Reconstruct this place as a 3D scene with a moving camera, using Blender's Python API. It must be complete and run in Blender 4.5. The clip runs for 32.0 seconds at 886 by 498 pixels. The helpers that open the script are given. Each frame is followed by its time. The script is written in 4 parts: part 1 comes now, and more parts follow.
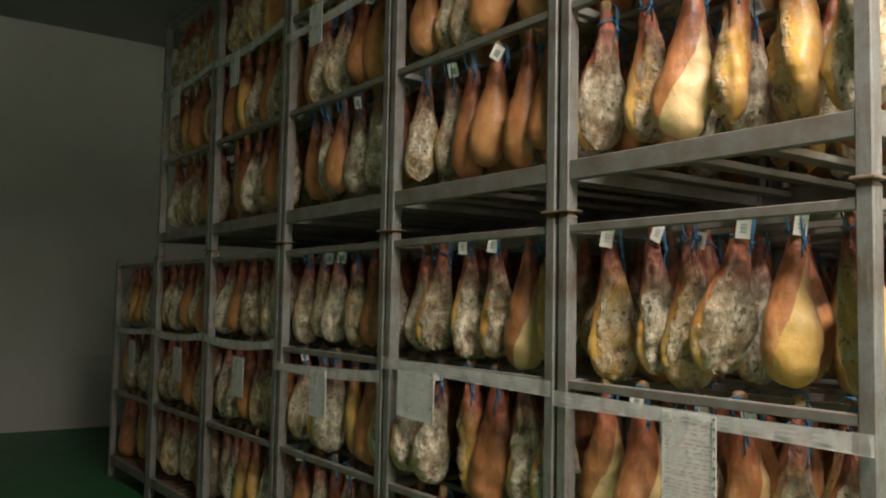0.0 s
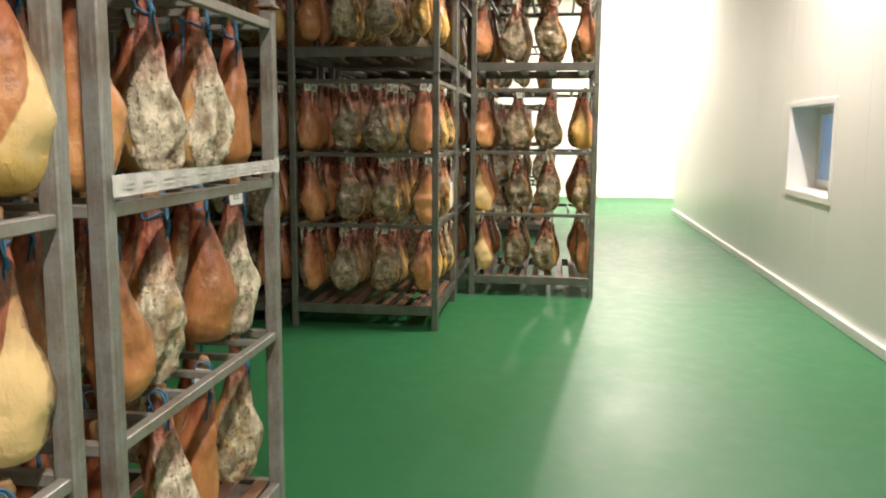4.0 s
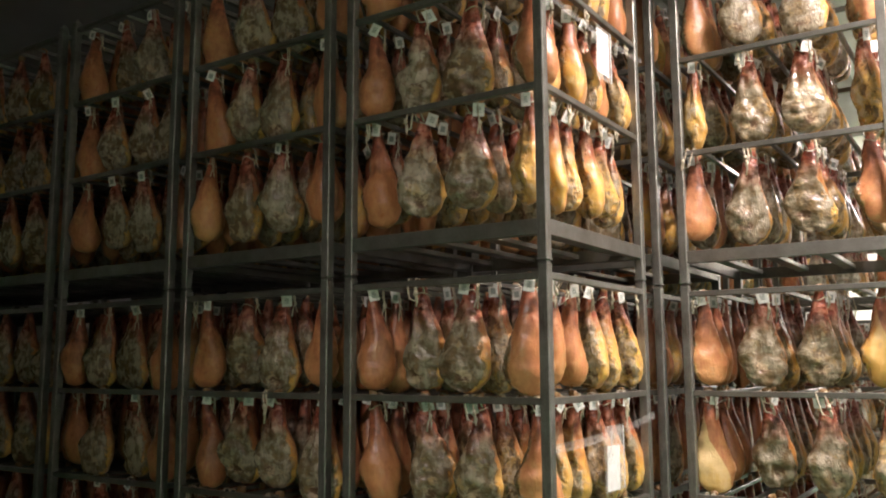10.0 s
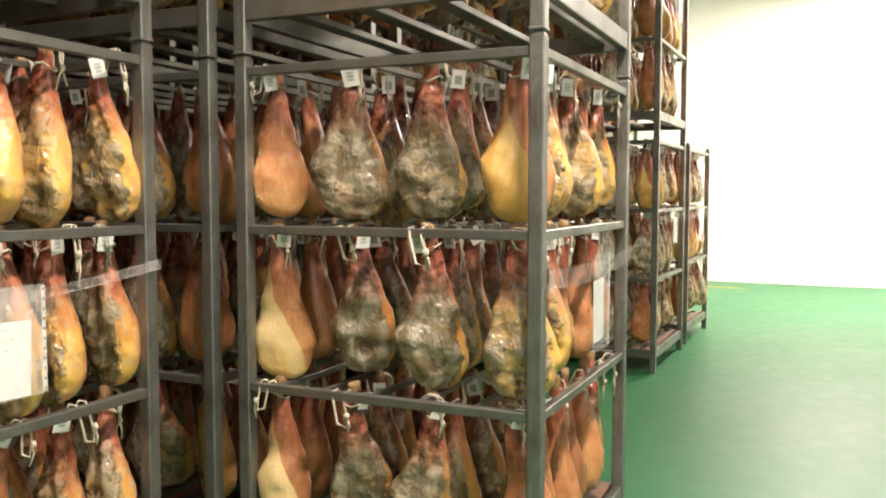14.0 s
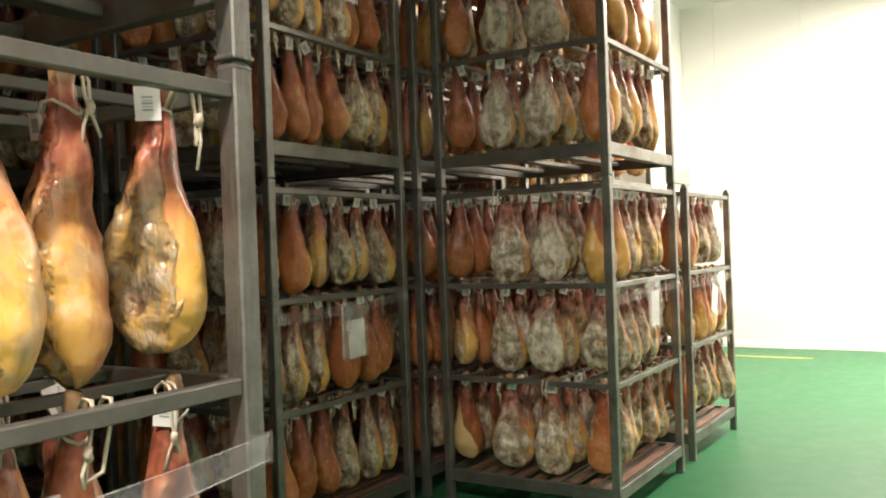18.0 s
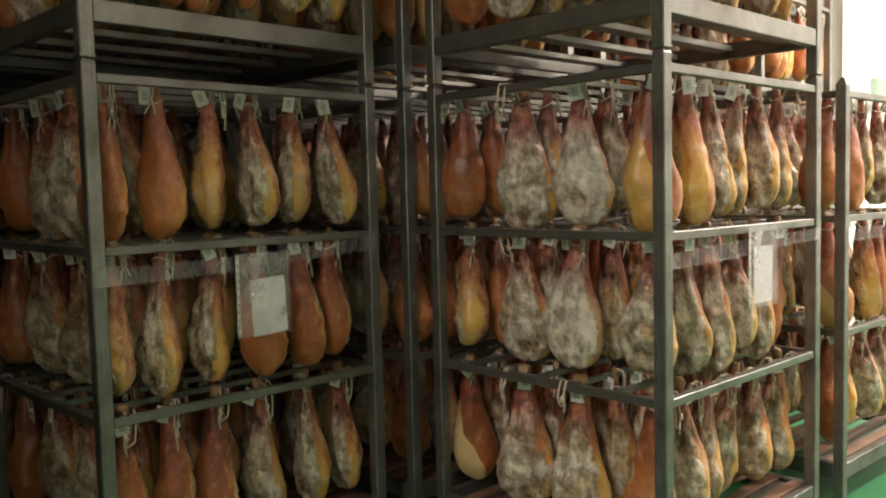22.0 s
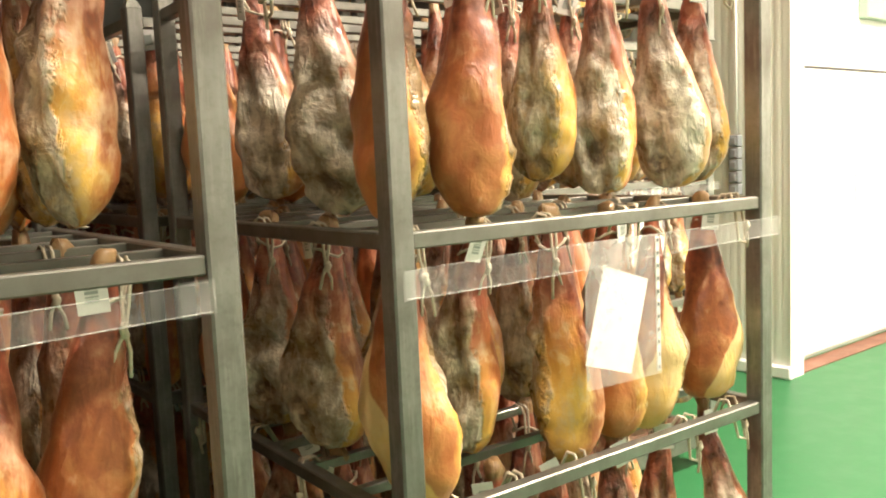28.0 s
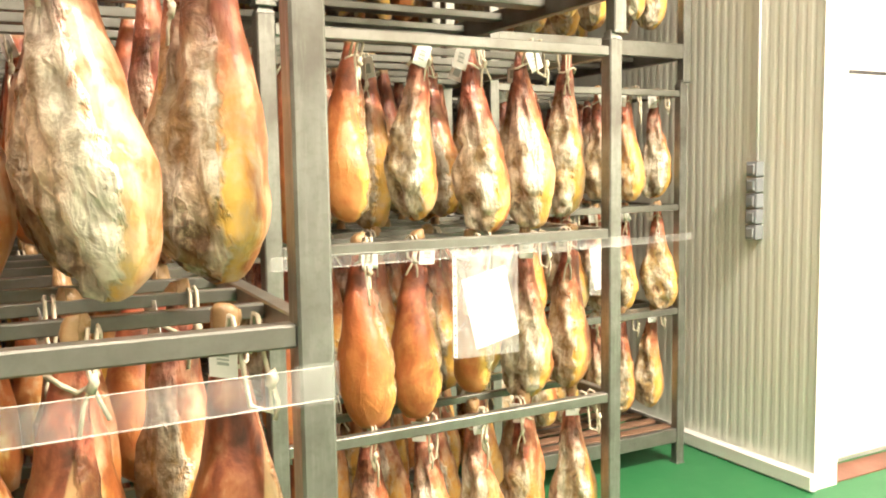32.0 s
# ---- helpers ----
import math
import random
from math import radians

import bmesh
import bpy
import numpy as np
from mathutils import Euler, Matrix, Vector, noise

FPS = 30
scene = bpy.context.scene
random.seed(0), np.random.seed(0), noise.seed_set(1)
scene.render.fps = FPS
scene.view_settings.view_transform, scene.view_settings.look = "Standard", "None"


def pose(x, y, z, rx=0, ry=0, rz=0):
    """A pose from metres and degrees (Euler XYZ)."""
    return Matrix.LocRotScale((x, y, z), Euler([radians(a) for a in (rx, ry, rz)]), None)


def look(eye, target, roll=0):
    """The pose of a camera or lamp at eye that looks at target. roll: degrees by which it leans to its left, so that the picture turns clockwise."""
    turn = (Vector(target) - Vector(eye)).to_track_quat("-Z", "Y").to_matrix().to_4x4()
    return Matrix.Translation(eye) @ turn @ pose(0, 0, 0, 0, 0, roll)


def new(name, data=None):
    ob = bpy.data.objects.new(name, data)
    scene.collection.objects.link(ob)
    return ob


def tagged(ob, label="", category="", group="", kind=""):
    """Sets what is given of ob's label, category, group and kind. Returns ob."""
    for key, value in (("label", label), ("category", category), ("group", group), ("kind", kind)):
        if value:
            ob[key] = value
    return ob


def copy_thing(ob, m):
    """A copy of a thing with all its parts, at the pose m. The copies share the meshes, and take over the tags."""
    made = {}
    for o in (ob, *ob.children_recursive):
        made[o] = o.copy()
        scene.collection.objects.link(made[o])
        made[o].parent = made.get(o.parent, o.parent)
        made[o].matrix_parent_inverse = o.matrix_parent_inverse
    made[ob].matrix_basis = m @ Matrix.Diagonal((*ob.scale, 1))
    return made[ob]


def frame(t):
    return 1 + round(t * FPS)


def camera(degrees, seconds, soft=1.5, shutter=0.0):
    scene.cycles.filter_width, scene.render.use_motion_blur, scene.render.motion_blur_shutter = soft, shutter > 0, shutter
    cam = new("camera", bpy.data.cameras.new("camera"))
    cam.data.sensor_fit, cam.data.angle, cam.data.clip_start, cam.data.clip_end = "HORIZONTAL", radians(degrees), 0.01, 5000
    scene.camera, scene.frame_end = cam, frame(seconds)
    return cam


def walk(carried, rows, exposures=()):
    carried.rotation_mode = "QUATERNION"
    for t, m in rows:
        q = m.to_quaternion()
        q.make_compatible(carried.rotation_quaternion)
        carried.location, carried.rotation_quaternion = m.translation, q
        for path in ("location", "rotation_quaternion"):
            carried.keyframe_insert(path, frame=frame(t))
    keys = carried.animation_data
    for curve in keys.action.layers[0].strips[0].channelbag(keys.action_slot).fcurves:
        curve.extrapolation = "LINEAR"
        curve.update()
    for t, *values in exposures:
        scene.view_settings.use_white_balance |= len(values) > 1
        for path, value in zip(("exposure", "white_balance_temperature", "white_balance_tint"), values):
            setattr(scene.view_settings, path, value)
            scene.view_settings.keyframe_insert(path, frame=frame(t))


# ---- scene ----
cam = camera(55.3, 32.0, 2.0)
PATH = [
    (0, (0.496, -0.016, 1.602), (1.667, 1.601, 1.732), 1.1),
    (0.5, (0.702, -0.078, 1.629), (1.952, 1.481, 1.720), 1.0),
    (1, (0.866, -0.075, 1.609), (2.264, 1.353, 1.685), 1.1),
    (1.5, (1.054, 0.027, 1.602), (2.642, 1.241, 1.661), 1.3),
    (2, (1.220, 0.071, 1.593), (2.923, 1.118, 1.629), 1.1),
    (2.5, (1.492, 0.051, 1.576), (3.262, 0.981, 1.555), 0.9),
    (3, (1.722, 0.063, 1.544), (3.587, 0.778, 1.441), 1.0),
    (3.5, (1.996, 0.129, 1.534), (3.947, 0.529, 1.352), 1.2),
    (4, (2.188, 0.067, 1.514), (4.153, 0.325, 1.238), 0.4),
    (4.5, (2.413, -0.066, 1.491), (4.359, 0.128, 1.074), 0.8),
    (6.5, (3.481, -0.408, 1.423), (5.433, -0.222, 1.031), -0.3),
    (7, (3.756, -0.379, 1.476), (5.714, -0.043, 1.249), -0.2),
    (7.5, (4.004, -0.432, 1.491), (5.912, 0.158, 1.400), -0.9),
    (8, (4.209, -0.560, 1.510), (6.021, 0.287, 1.504), -0.9),
    (8.5, (4.420, -0.576, 1.499), (6.176, 0.376, 1.599), -1.2),
    (9, (4.643, -0.559, 1.539), (6.355, 0.453, 1.750), -1.6),
    (9.5, (4.924, -0.639, 1.534), (6.579, 0.449, 1.808), -1.5),
    (10, (5.169, -0.719, 1.500), (6.817, 0.383, 1.767), -0.3),
    (10.5, (5.404, -0.688, 1.499), (7.121, 0.317, 1.703), 0.1),
    (11, (5.672, -0.692, 1.517), (7.439, 0.235, 1.652), -1.1),
    (11.5, (6.006, -0.795, 1.510), (7.785, 0.116, 1.572), -1.5),
    (12, (6.291, -0.858, 1.448), (8.108, -0.022, 1.451), -0.8),
    (12.5, (6.627, -0.846, 1.481), (8.482, -0.100, 1.431), -1.1),
    (13, (6.928, -0.974, 1.479), (8.763, -0.185, 1.377), -0.9),
    (13.5, (7.196, -1.055, 1.437), (9.015, -0.232, 1.308), -0.0),
    (15.5, (8.470, -1.196, 1.513), (10.278, -0.349, 1.403), -0.4),
    (16, (8.757, -1.283, 1.529), (10.571, -0.445, 1.445), -1.1),
    (16.5, (9.053, -1.400, 1.548), (10.844, -0.512, 1.483), -0.6),
    (17, (9.351, -1.388, 1.540), (11.130, -0.477, 1.479), -0.6),
    (17.5, (9.636, -1.363, 1.574), (11.414, -0.446, 1.545), -1.6),
    (18, (9.929, -1.450, 1.574), (11.641, -0.417, 1.568), -2.0),
    (18.5, (10.179, -1.468, 1.582), (11.849, -0.366, 1.582), -1.0),
    (19, (10.455, -1.393, 1.614), (12.102, -0.260, 1.674), -1.7),
    (19.5, (10.740, -1.426, 1.580), (12.294, -0.173, 1.711), -1.2),
    (20, (11.005, -1.433, 1.568), (12.500, -0.111, 1.704), -0.1),
    (20.5, (11.259, -1.332, 1.533), (12.766, -0.022, 1.634), -0.6),
    (21, (11.477, -1.281, 1.511), (12.973, 0.045, 1.560), -1.7),
    (21.5, (11.727, -1.320, 1.501), (13.148, 0.086, 1.471), -1.6),
    (22, (11.949, -1.300, 1.492), (13.347, 0.124, 1.356), -1.4),
    (22.5, (12.228, -1.206, 1.474), (13.642, 0.190, 1.251), -1.5),
    (23, (12.456, -1.191, 1.465), (13.821, 0.241, 1.174), -2.1),
    (23.5, (12.730, -1.217, 1.478), (14.000, 0.292, 1.143), -1.6),
    (24, (12.954, -1.162, 1.460), (14.221, 0.346, 1.111), -1.4),
    (24.5, (13.211, -1.086, 1.487), (14.514, 0.404, 1.197), -2.4),
    (25, (13.484, -1.121, 1.489), (14.788, 0.376, 1.246), -2.0),
    (25.5, (13.723, -1.145, 1.464), (15.021, 0.363, 1.259), -1.6),
    (26, (13.968, -1.052, 1.441), (15.333, 0.398, 1.260), -1.8),
    (26.5, (14.215, -1.036, 1.451), (15.622, 0.377, 1.283), -3.0),
    (28.5, (15.300, -1.049, 1.469), (16.432, 0.582, 1.224), -1.7),
    (29, (15.482, -1.065, 1.483), (16.510, 0.624, 1.182), -0.6),
    (29.5, (15.690, -1.003, 1.477), (16.692, 0.701, 1.173), -0.6),
    (30, (15.883, -0.960, 1.499), (16.852, 0.769, 1.230), -1.9),
    (30.5, (16.100, -1.010, 1.516), (16.979, 0.770, 1.271), -2.5),
    (31, (16.292, -1.046, 1.530), (17.134, 0.752, 1.289), -1.9),
    (31.5, (16.490, -0.980, 1.513), (17.407, 0.784, 1.292), -0.7),
    (32, (16.677, -0.920, 1.533), (17.610, 0.839, 1.345), -0.9),
]
walk(cam, [(t, look(eye, target, roll)) for t, eye, target, roll in PATH], [
    (0.0, -0.20, 6450, 10), (2.0, -0.08, 6450, 10), (4.0, -0.12, 6500, 10), (7.0, -0.04, 6550, 7), (8.0, -0.02, 6350, 19), (10.0, 0.08, 6250, 17), (13.0, 0.08, 6450, 11), (16.0, 0.0, 6500, 9), (17.0, -0.10, 6500, 9),
    (18.0, -0.02, 6450, 11), (19.0, 0.0, 6350, 14), (21.0, -0.19, 6350, 14), (23.0, -0.10, 6600, 13), (26.0, 0.28, 6800, 13), (28.5, 0.19, 6950, 7), (30.0, 0.28, 6950, 8), (32.0, 0.34, 6950, 8)])
scene.render.film_transparent = False

# ---- world and lights ----
world = bpy.data.worlds.new("world")
scene.world = world
world.use_nodes = True
wn = world.node_tree
sky = wn.nodes.new("ShaderNodeTexSky")
sky.sky_type, sky.sun_disc = "NISHITA", False
sky.sun_elevation, sky.sun_rotation = radians(35), radians(200)
wn.links.new(sky.outputs[0], wn.nodes["Background"].inputs[0])
wn.nodes["Background"].inputs[1].default_value = 0.12

LAMPS = [  # x, y, watts and spread of the ceiling fittings that are switched on
    (1.7, -0.5, 340, 160), (9.0, -1.35, 300, 147), (16.3, -1.6, 132, 172), (19.6, -1.3, 640, 174), (20.7, -3.8, 320, 174),
]
CEIL = 4.92
for lx, ly, watts, spread in LAMPS:
    lamp = bpy.data.lights.new("tube_light", "AREA")
    lamp.shape, lamp.size, lamp.size_y, lamp.energy = "RECTANGLE", 1.25, 0.14, watts
    lamp.color, lamp.spread = (1.0, 0.862, 0.778), radians(spread)
    new("tube_light", lamp).matrix_world = pose(lx, ly, CEIL - 0.135)


# ---- materials ----
def mat(name, colour, rough=0.5, metal=0.0):
    m = bpy.data.materials.new(name)
    m.use_nodes = True
    b = m.node_tree.nodes["Principled BSDF"]
    b.inputs["Base Color"].default_value = (*colour, 1)
    b.inputs["Roughness"].default_value, b.inputs["Metallic"].default_value = rough, metal
    return m, m.node_tree, b


def noise_tex(nt, scale, detail=4.0, coords=None, rough=0.6, distort=0.0):
    n = nt.nodes.new("ShaderNodeTexNoise")
    n.inputs["Scale"].default_value, n.inputs["Detail"].default_value = scale, detail
    n.inputs["Roughness"].default_value, n.inputs["Distortion"].default_value = rough, distort
    if coords is None:
        coords = nt.nodes.new("ShaderNodeTexCoord").outputs["Object"]
    nt.links.new(coords, n.inputs["Vector"])
    return n.outputs["Fac"]


def ramp(nt, fac, *stops):
    r = nt.nodes.new("ShaderNodeValToRGB")
    el = r.color_ramp.elements
    while len(el) < len(stops):
        el.new(0.5)
    for e, (p, c) in zip(el, stops):
        e.position = p
        e.color = (c, c, c, 1) if isinstance(c, (int, float)) else (*c, 1)
    nt.links.new(fac, r.inputs[0])
    return r.outputs[0]


def mixc(nt, fac, a, b, blend="MIX"):
    n = nt.nodes.new("ShaderNodeMix")
    n.data_type, n.blend_type = "RGBA", blend
    fac_in, a_in, b_in = n.inputs[0], n.inputs[6], n.inputs[7]
    for sock, v in ((fac_in, fac), (a_in, a), (b_in, b)):
        if isinstance(v, (int, float)):
            sock.default_value = v
        elif isinstance(v, tuple):
            sock.default_value = (*v, 1)
        else:
            nt.links.new(v, sock)
    return n.outputs[2]


def maths(nt, op, a, b=0.0, c=None):
    n = nt.nodes.new("ShaderNodeMath")
    n.operation = op
    for sock, v in zip(n.inputs, (a, b, c)):
        if v is None:
            continue
        if isinstance(v, (int, float)):
            sock.default_value = v
        else:
            nt.links.new(v, sock)
    return n.outputs[0]


def bump(nt, bsdf, height, strength=0.3, distance=0.01):
    n = nt.nodes.new("ShaderNodeBump")
    n.inputs["Strength"].default_value, n.inputs["Distance"].default_value = strength, distance
    nt.links.new(height, n.inputs["Height"])
    nt.links.new(n.outputs[0], bsdf.inputs["Normal"])


def worn(name, colour, dark, rough, metal=0.0, scale=6.0, bump_by=0.1, fine=60.0):
    """A plain surface with stains at two scales and a fine relief."""
    m, nt, b = mat(name, colour, rough, metal)
    big, small = noise_tex(nt, scale), noise_tex(nt, fine, 3)
    c = mixc(nt, ramp(nt, big, (0.35, 0.0), (0.75, 1.0)), colour, dark)
    c = mixc(nt, ramp(nt, small, (0.45, 0.0), (0.8, 0.35)), c, dark)
    nt.links.new(c, b.inputs["Base Color"])
    nt.links.new(ramp(nt, big, (0.3, max(0.02, rough - 0.08)), (0.8, min(1.0, rough + 0.12))), b.inputs["Roughness"])
    bump(nt, b, small, bump_by, 0.002)
    return m


def ham_material(name, flesh_dark, flesh_light, bloom_c, specks, skin, wet, grain):
    """Cured ham. The mesh marks of each leg: ham = side, height, chance, breadth; look = trimmed fat, mould, hip bone, yellow fat."""
    m, nt, b = mat(name, skin, 0.45)

    def split(attribute):
        at = nt.nodes.new("ShaderNodeAttribute")
        at.attribute_name = attribute
        sep = nt.nodes.new("ShaderNodeSeparateColor")
        nt.links.new(at.outputs["Color"], sep.inputs[0])
        return (*sep.outputs[:3], at.outputs["Alpha"])

    side, high, chance, across = split("ham")
    trimmed, mould, bone, yellow = split("look")
    info = nt.nodes.new("ShaderNodeObjectInfo")
    tc = nt.nodes.new("ShaderNodeTexCoord")
    luck = maths(nt, "FRACT", maths(nt, "ADD", chance, info.outputs["Random"]))
    luck2 = maths(nt, "FRACT", maths(nt, "MULTIPLY", luck, 7.31))
    spread = nt.nodes.new("ShaderNodeCombineXYZ")
    for k in range(3):
        nt.links.new(luck, spread.inputs[k])

    def shifted(stretch):
        n1, n2 = nt.nodes.new("ShaderNodeVectorMath"), nt.nodes.new("ShaderNodeVectorMath")
        n1.operation, n2.operation = "MULTIPLY", "MULTIPLY_ADD"
        nt.links.new(tc.outputs["Object"], n1.inputs[0])
        n1.inputs[1].default_value = (1, 1, stretch)
        nt.links.new(spread.outputs[0], n2.inputs[0])
        n2.inputs[1].default_value = (17.0, 31.0, 23.0)
        nt.links.new(n1.outputs[0], n2.inputs[2])
        return n2.outputs[0]

    def off(fac, by):  # noise about zero
        return maths(nt, "MULTIPLY", maths(nt, "SUBTRACT", fac, 0.5), by)

    def plus(*terms):
        total = terms[0]
        for term in terms[1:]:
            total = maths(nt, "ADD", total, term)
        return total

    v, tall = shifted(1.0), shifted(0.33)
    big, mid, fine = noise_tex(nt, 9, 3, v), noise_tex(nt, 26, 1.5 + 4.5 * grain, v, 0.60, 0.3), noise_tex(nt, 95, 4, v, 0.7)
    streak, patch = noise_tex(nt, 36, 2 + 4 * grain, tall, 0.60, 0.4), noise_tex(nt, 19, 1.5 + 5.5 * grain, v, 0.60, 0.35)
    # a net of wrinkles in the membrane over the flesh
    bent = nt.nodes.new("ShaderNodeVectorMath")
    bent.operation = "MULTIPLY_ADD"
    warp = nt.nodes.new("ShaderNodeTexNoise")
    warp.inputs["Scale"].default_value, warp.inputs["Detail"].default_value = 22, 3
    nt.links.new(tall, warp.inputs["Vector"])
    nt.links.new(warp.outputs["Color"], bent.inputs[0])
    bent.inputs[1].default_value = (0.09, 0.09, 0.09)
    nt.links.new(tall, bent.inputs[2])
    cell = nt.nodes.new("ShaderNodeTexVoronoi")
    cell.feature = "DISTANCE_TO_EDGE"
    cell.inputs["Scale"].default_value = 24
    nt.links.new(bent.outputs[0], cell.inputs["Vector"])
    vein = maths(nt, "MULTIPLY", ramp(nt, cell.outputs["Distance"], (0.0, 1.0), (0.16, 0.0)), ramp(nt, big, (0.46, 0.0), (0.62, 1.0)))
    # skin: red-brown above, orange-tan below, soft mottling
    tone = plus(maths(nt, "MULTIPLY_ADD", luck, 0.40, maths(nt, "MULTIPLY", high, 0.50)), off(streak, 0.70), off(big, 0.60), off(mid, 0.15))
    skin_c = ramp(nt, tone, (0.10, tuple(0.34 * k for k in skin)), (0.34, tuple(0.70 * k for k in skin)), (0.58, skin), (0.84, (skin[0] * 1.22, skin[1] * 1.50, skin[2] * 1.45)))
    skin_c = mixc(nt, ramp(nt, plus(mid, off(big, 0.6)), (0.50, 0.0), (0.72, 0.35)), skin_c, (0.50 * skin[0], 0.36 * skin[1], 0.36 * skin[2]))
    skin_c = mixc(nt, ramp(nt, plus(patch, off(luck2, 0.2), off(high, 0.2)), (0.52, 0.0), (0.72, 0.40)), skin_c, (0.58, 0.31, 0.105))
    # pale fat laid bare by a slanting cut
    slant = plus(maths(nt, "MULTIPLY_ADD", across, 0.80, high), off(big, 0.12))
    bare = ramp(nt, maths(nt, "ADD", slant, maths(nt, "MULTIPLY_ADD", trimmed, 1.0, -1.80)), (0.0, 0.0), (0.02, 1.0))
    skin_c = mixc(nt, bare, skin_c, ramp(nt, plus(high, off(big, 0.7), off(streak, 0.5), off(luck2, 0.2), off(yellow, 1.4), 0.2), (0.54, (0.72, 0.53, 0.25)), (0.70, (0.70, 0.47, 0.155)), (0.92, (0.60, 0.35, 0.085))))
    # fat edge: salmon under the shank, orange, then yellow
    ripe = plus(high, off(luck2, 0.16), off(streak, 0.35), off(big, 0.30), off(yellow, 0.22))
    fat = ramp(nt, ripe, (0.26, (0.34, 0.10, 0.05)), (0.42, (0.50, 0.20, 0.068)), (0.58, (0.63, 0.31, 0.070)), (0.78, (0.73, 0.45, 0.10)), (0.98, (0.58, 0.33, 0.08)))
    fat = mixc(nt, ramp(nt, plus(patch, off(mid, 0.4)), (0.52, 0.0), (0.66, 0.45)), fat, (0.42, 0.19, 0.045))
    fat = mixc(nt, ramp(nt, plus(mid, off(fine, 0.3), off(big, 0.4)), (0.54, 0.0), (0.70, 0.55)), fat, (0.72, 0.60, 0.34))
    # flesh: bare brown meat, yellow marbling, pale bloom in blotches and along the wrinkles
    meat = ramp(nt, plus(mid, off(big, 0.5)), (0.34, flesh_dark), (0.52, tuple(0.5 * (p + q) for p, q in zip(flesh_dark, flesh_light))), (0.66, flesh_light))
    marble = ramp(nt, plus(patch, off(luck2, 0.10), off(yellow, 0.34)), (0.50, 0.0), (0.58, 0.8))
    meat = mixc(nt, marble, meat, mixc(nt, fine, (0.50, 0.27, 0.06), (0.72, 0.49, 0.15)))
    cover = plus(maths(nt, "MULTIPLY", patch, 0.60 - 0.20 * grain), maths(nt, "MULTIPLY", streak, 0.40), maths(nt, "MULTIPLY", fine, 0.20 * grain), off(mould, 0.34), off(big, 0.55), maths(nt, "MULTIPLY", vein, 0.05))
    bloom = ramp(nt, cover, (0.40, 0.0), (0.52, 0.50), (0.66, 0.95))
    pale = ramp(nt, plus(streak, off(fine, 0.25), off(patch, 0.6), off(big, 0.4), off(mould, 0.22)), (0.36, (0.52 * bloom_c[0], 0.50 * bloom_c[1], 0.44 * bloom_c[2])), (0.52, tuple(0.84 * k for k in bloom_c)), (0.68, tuple(1.36 * k for k in bloom_c)))
    flesh_c = mixc(nt, bloom, meat, pale)
    flesh_c = mixc(nt, maths(nt, "MULTIPLY", vein, maths(nt, "MULTIPLY_ADD", mould, 0.22, 0.04)), flesh_c, tuple(min(0.80, 1.25 * k) for k in bloom_c))
    flesh_c = mixc(nt, ramp(nt, plus(noise_tex(nt, 62, 2, v, 0.5), off(big, 0.35)), (0.62, 0.0), (0.68, specks)), flesh_c, (0.11, 0.07, 0.035))
    # hip bone: a dark ring round pale crumbs
    ring = plus(bone, off(mid, 0.55), off(fine, 0.35), off(patch, 0.5))
    flesh_c = mixc(nt, ramp(nt, ring, (0.34, 0.0), (0.60, 0.75)), flesh_c, mixc(nt, ramp(nt, plus(patch, off(fine, 0.7)), (0.46, 0.0), (0.60, 1.0)), (0.11, 0.055, 0.03), (0.48, 0.36, 0.22)))
    wob = plus(side, off(streak, 0.45), off(big, 0.40), off(mid, 0.28))
    edge = maths(nt, "MULTIPLY_ADD", yellow, 0.20, 0.45)
    flesh = ramp(nt, maths(nt, "SUBTRACT", wob, edge), (0.0, 0.0), (0.10, 1.0))
    rim = ramp(nt, plus(wob, maths(nt, "MULTIPLY", across, -0.22), maths(nt, "MULTIPLY", yellow, 0.36)), (0.30, 0.0), (0.48, 1.0))
    body = mixc(nt, rim, skin_c, fat)
    thin = ramp(nt, plus(maths(nt, "MULTIPLY", patch, 0.5), maths(nt, "MULTIPLY", streak, 0.5), off(mould, 0.20), off(yellow, 0.06)), (0.50, 0.0), (0.64, 0.62))
    body = mixc(nt, thin, body, tuple(0.5 * (p + q) for p, q in zip(bloom_c, (0.66, 0.42, 0.22))))
    body = mixc(nt, flesh, body, flesh_c)
    # dark red shank, and the dull sawn bone at its end
    red = ramp(nt, plus(high, off(streak, 0.22), off(luck, 0.08), maths(nt, "MULTIPLY", flesh, 0.03)), (0.29, 1.0), (0.54, 0.0))
    red_c = ramp(nt, plus(patch, off(streak, 0.4)), (0.32, (0.065, 0.016, 0.011)), (0.46, (0.19, 0.042, 0.025)), (0.58, (0.36, 0.095, 0.050)), (0.74, (0.48, 0.20, 0.12)))
    body = mixc(nt, maths(nt, "MULTIPLY", red, maths(nt, "MULTIPLY_ADD", flesh, 0.22, 0.70)), body, red_c)
    sawn = ramp(nt, high, (0.055, 1.0), (0.085, 0.0))
    body = mixc(nt, sawn, body, mixc(nt, mid, (0.16, 0.085, 0.035), (0.44, 0.29, 0.14)))
    nt.links.new(body, b.inputs["Base Color"])
    gloss = mixc(nt, flesh, (0.44 - 0.3 * wet,) * 3, (0.52 - wet,) * 3)
    nt.links.new(plus(off(patch, 0.4), maths(nt, "MULTIPLY", bloom, maths(nt, "MULTIPLY", flesh, 0.10)), gloss), b.inputs["Roughness"])
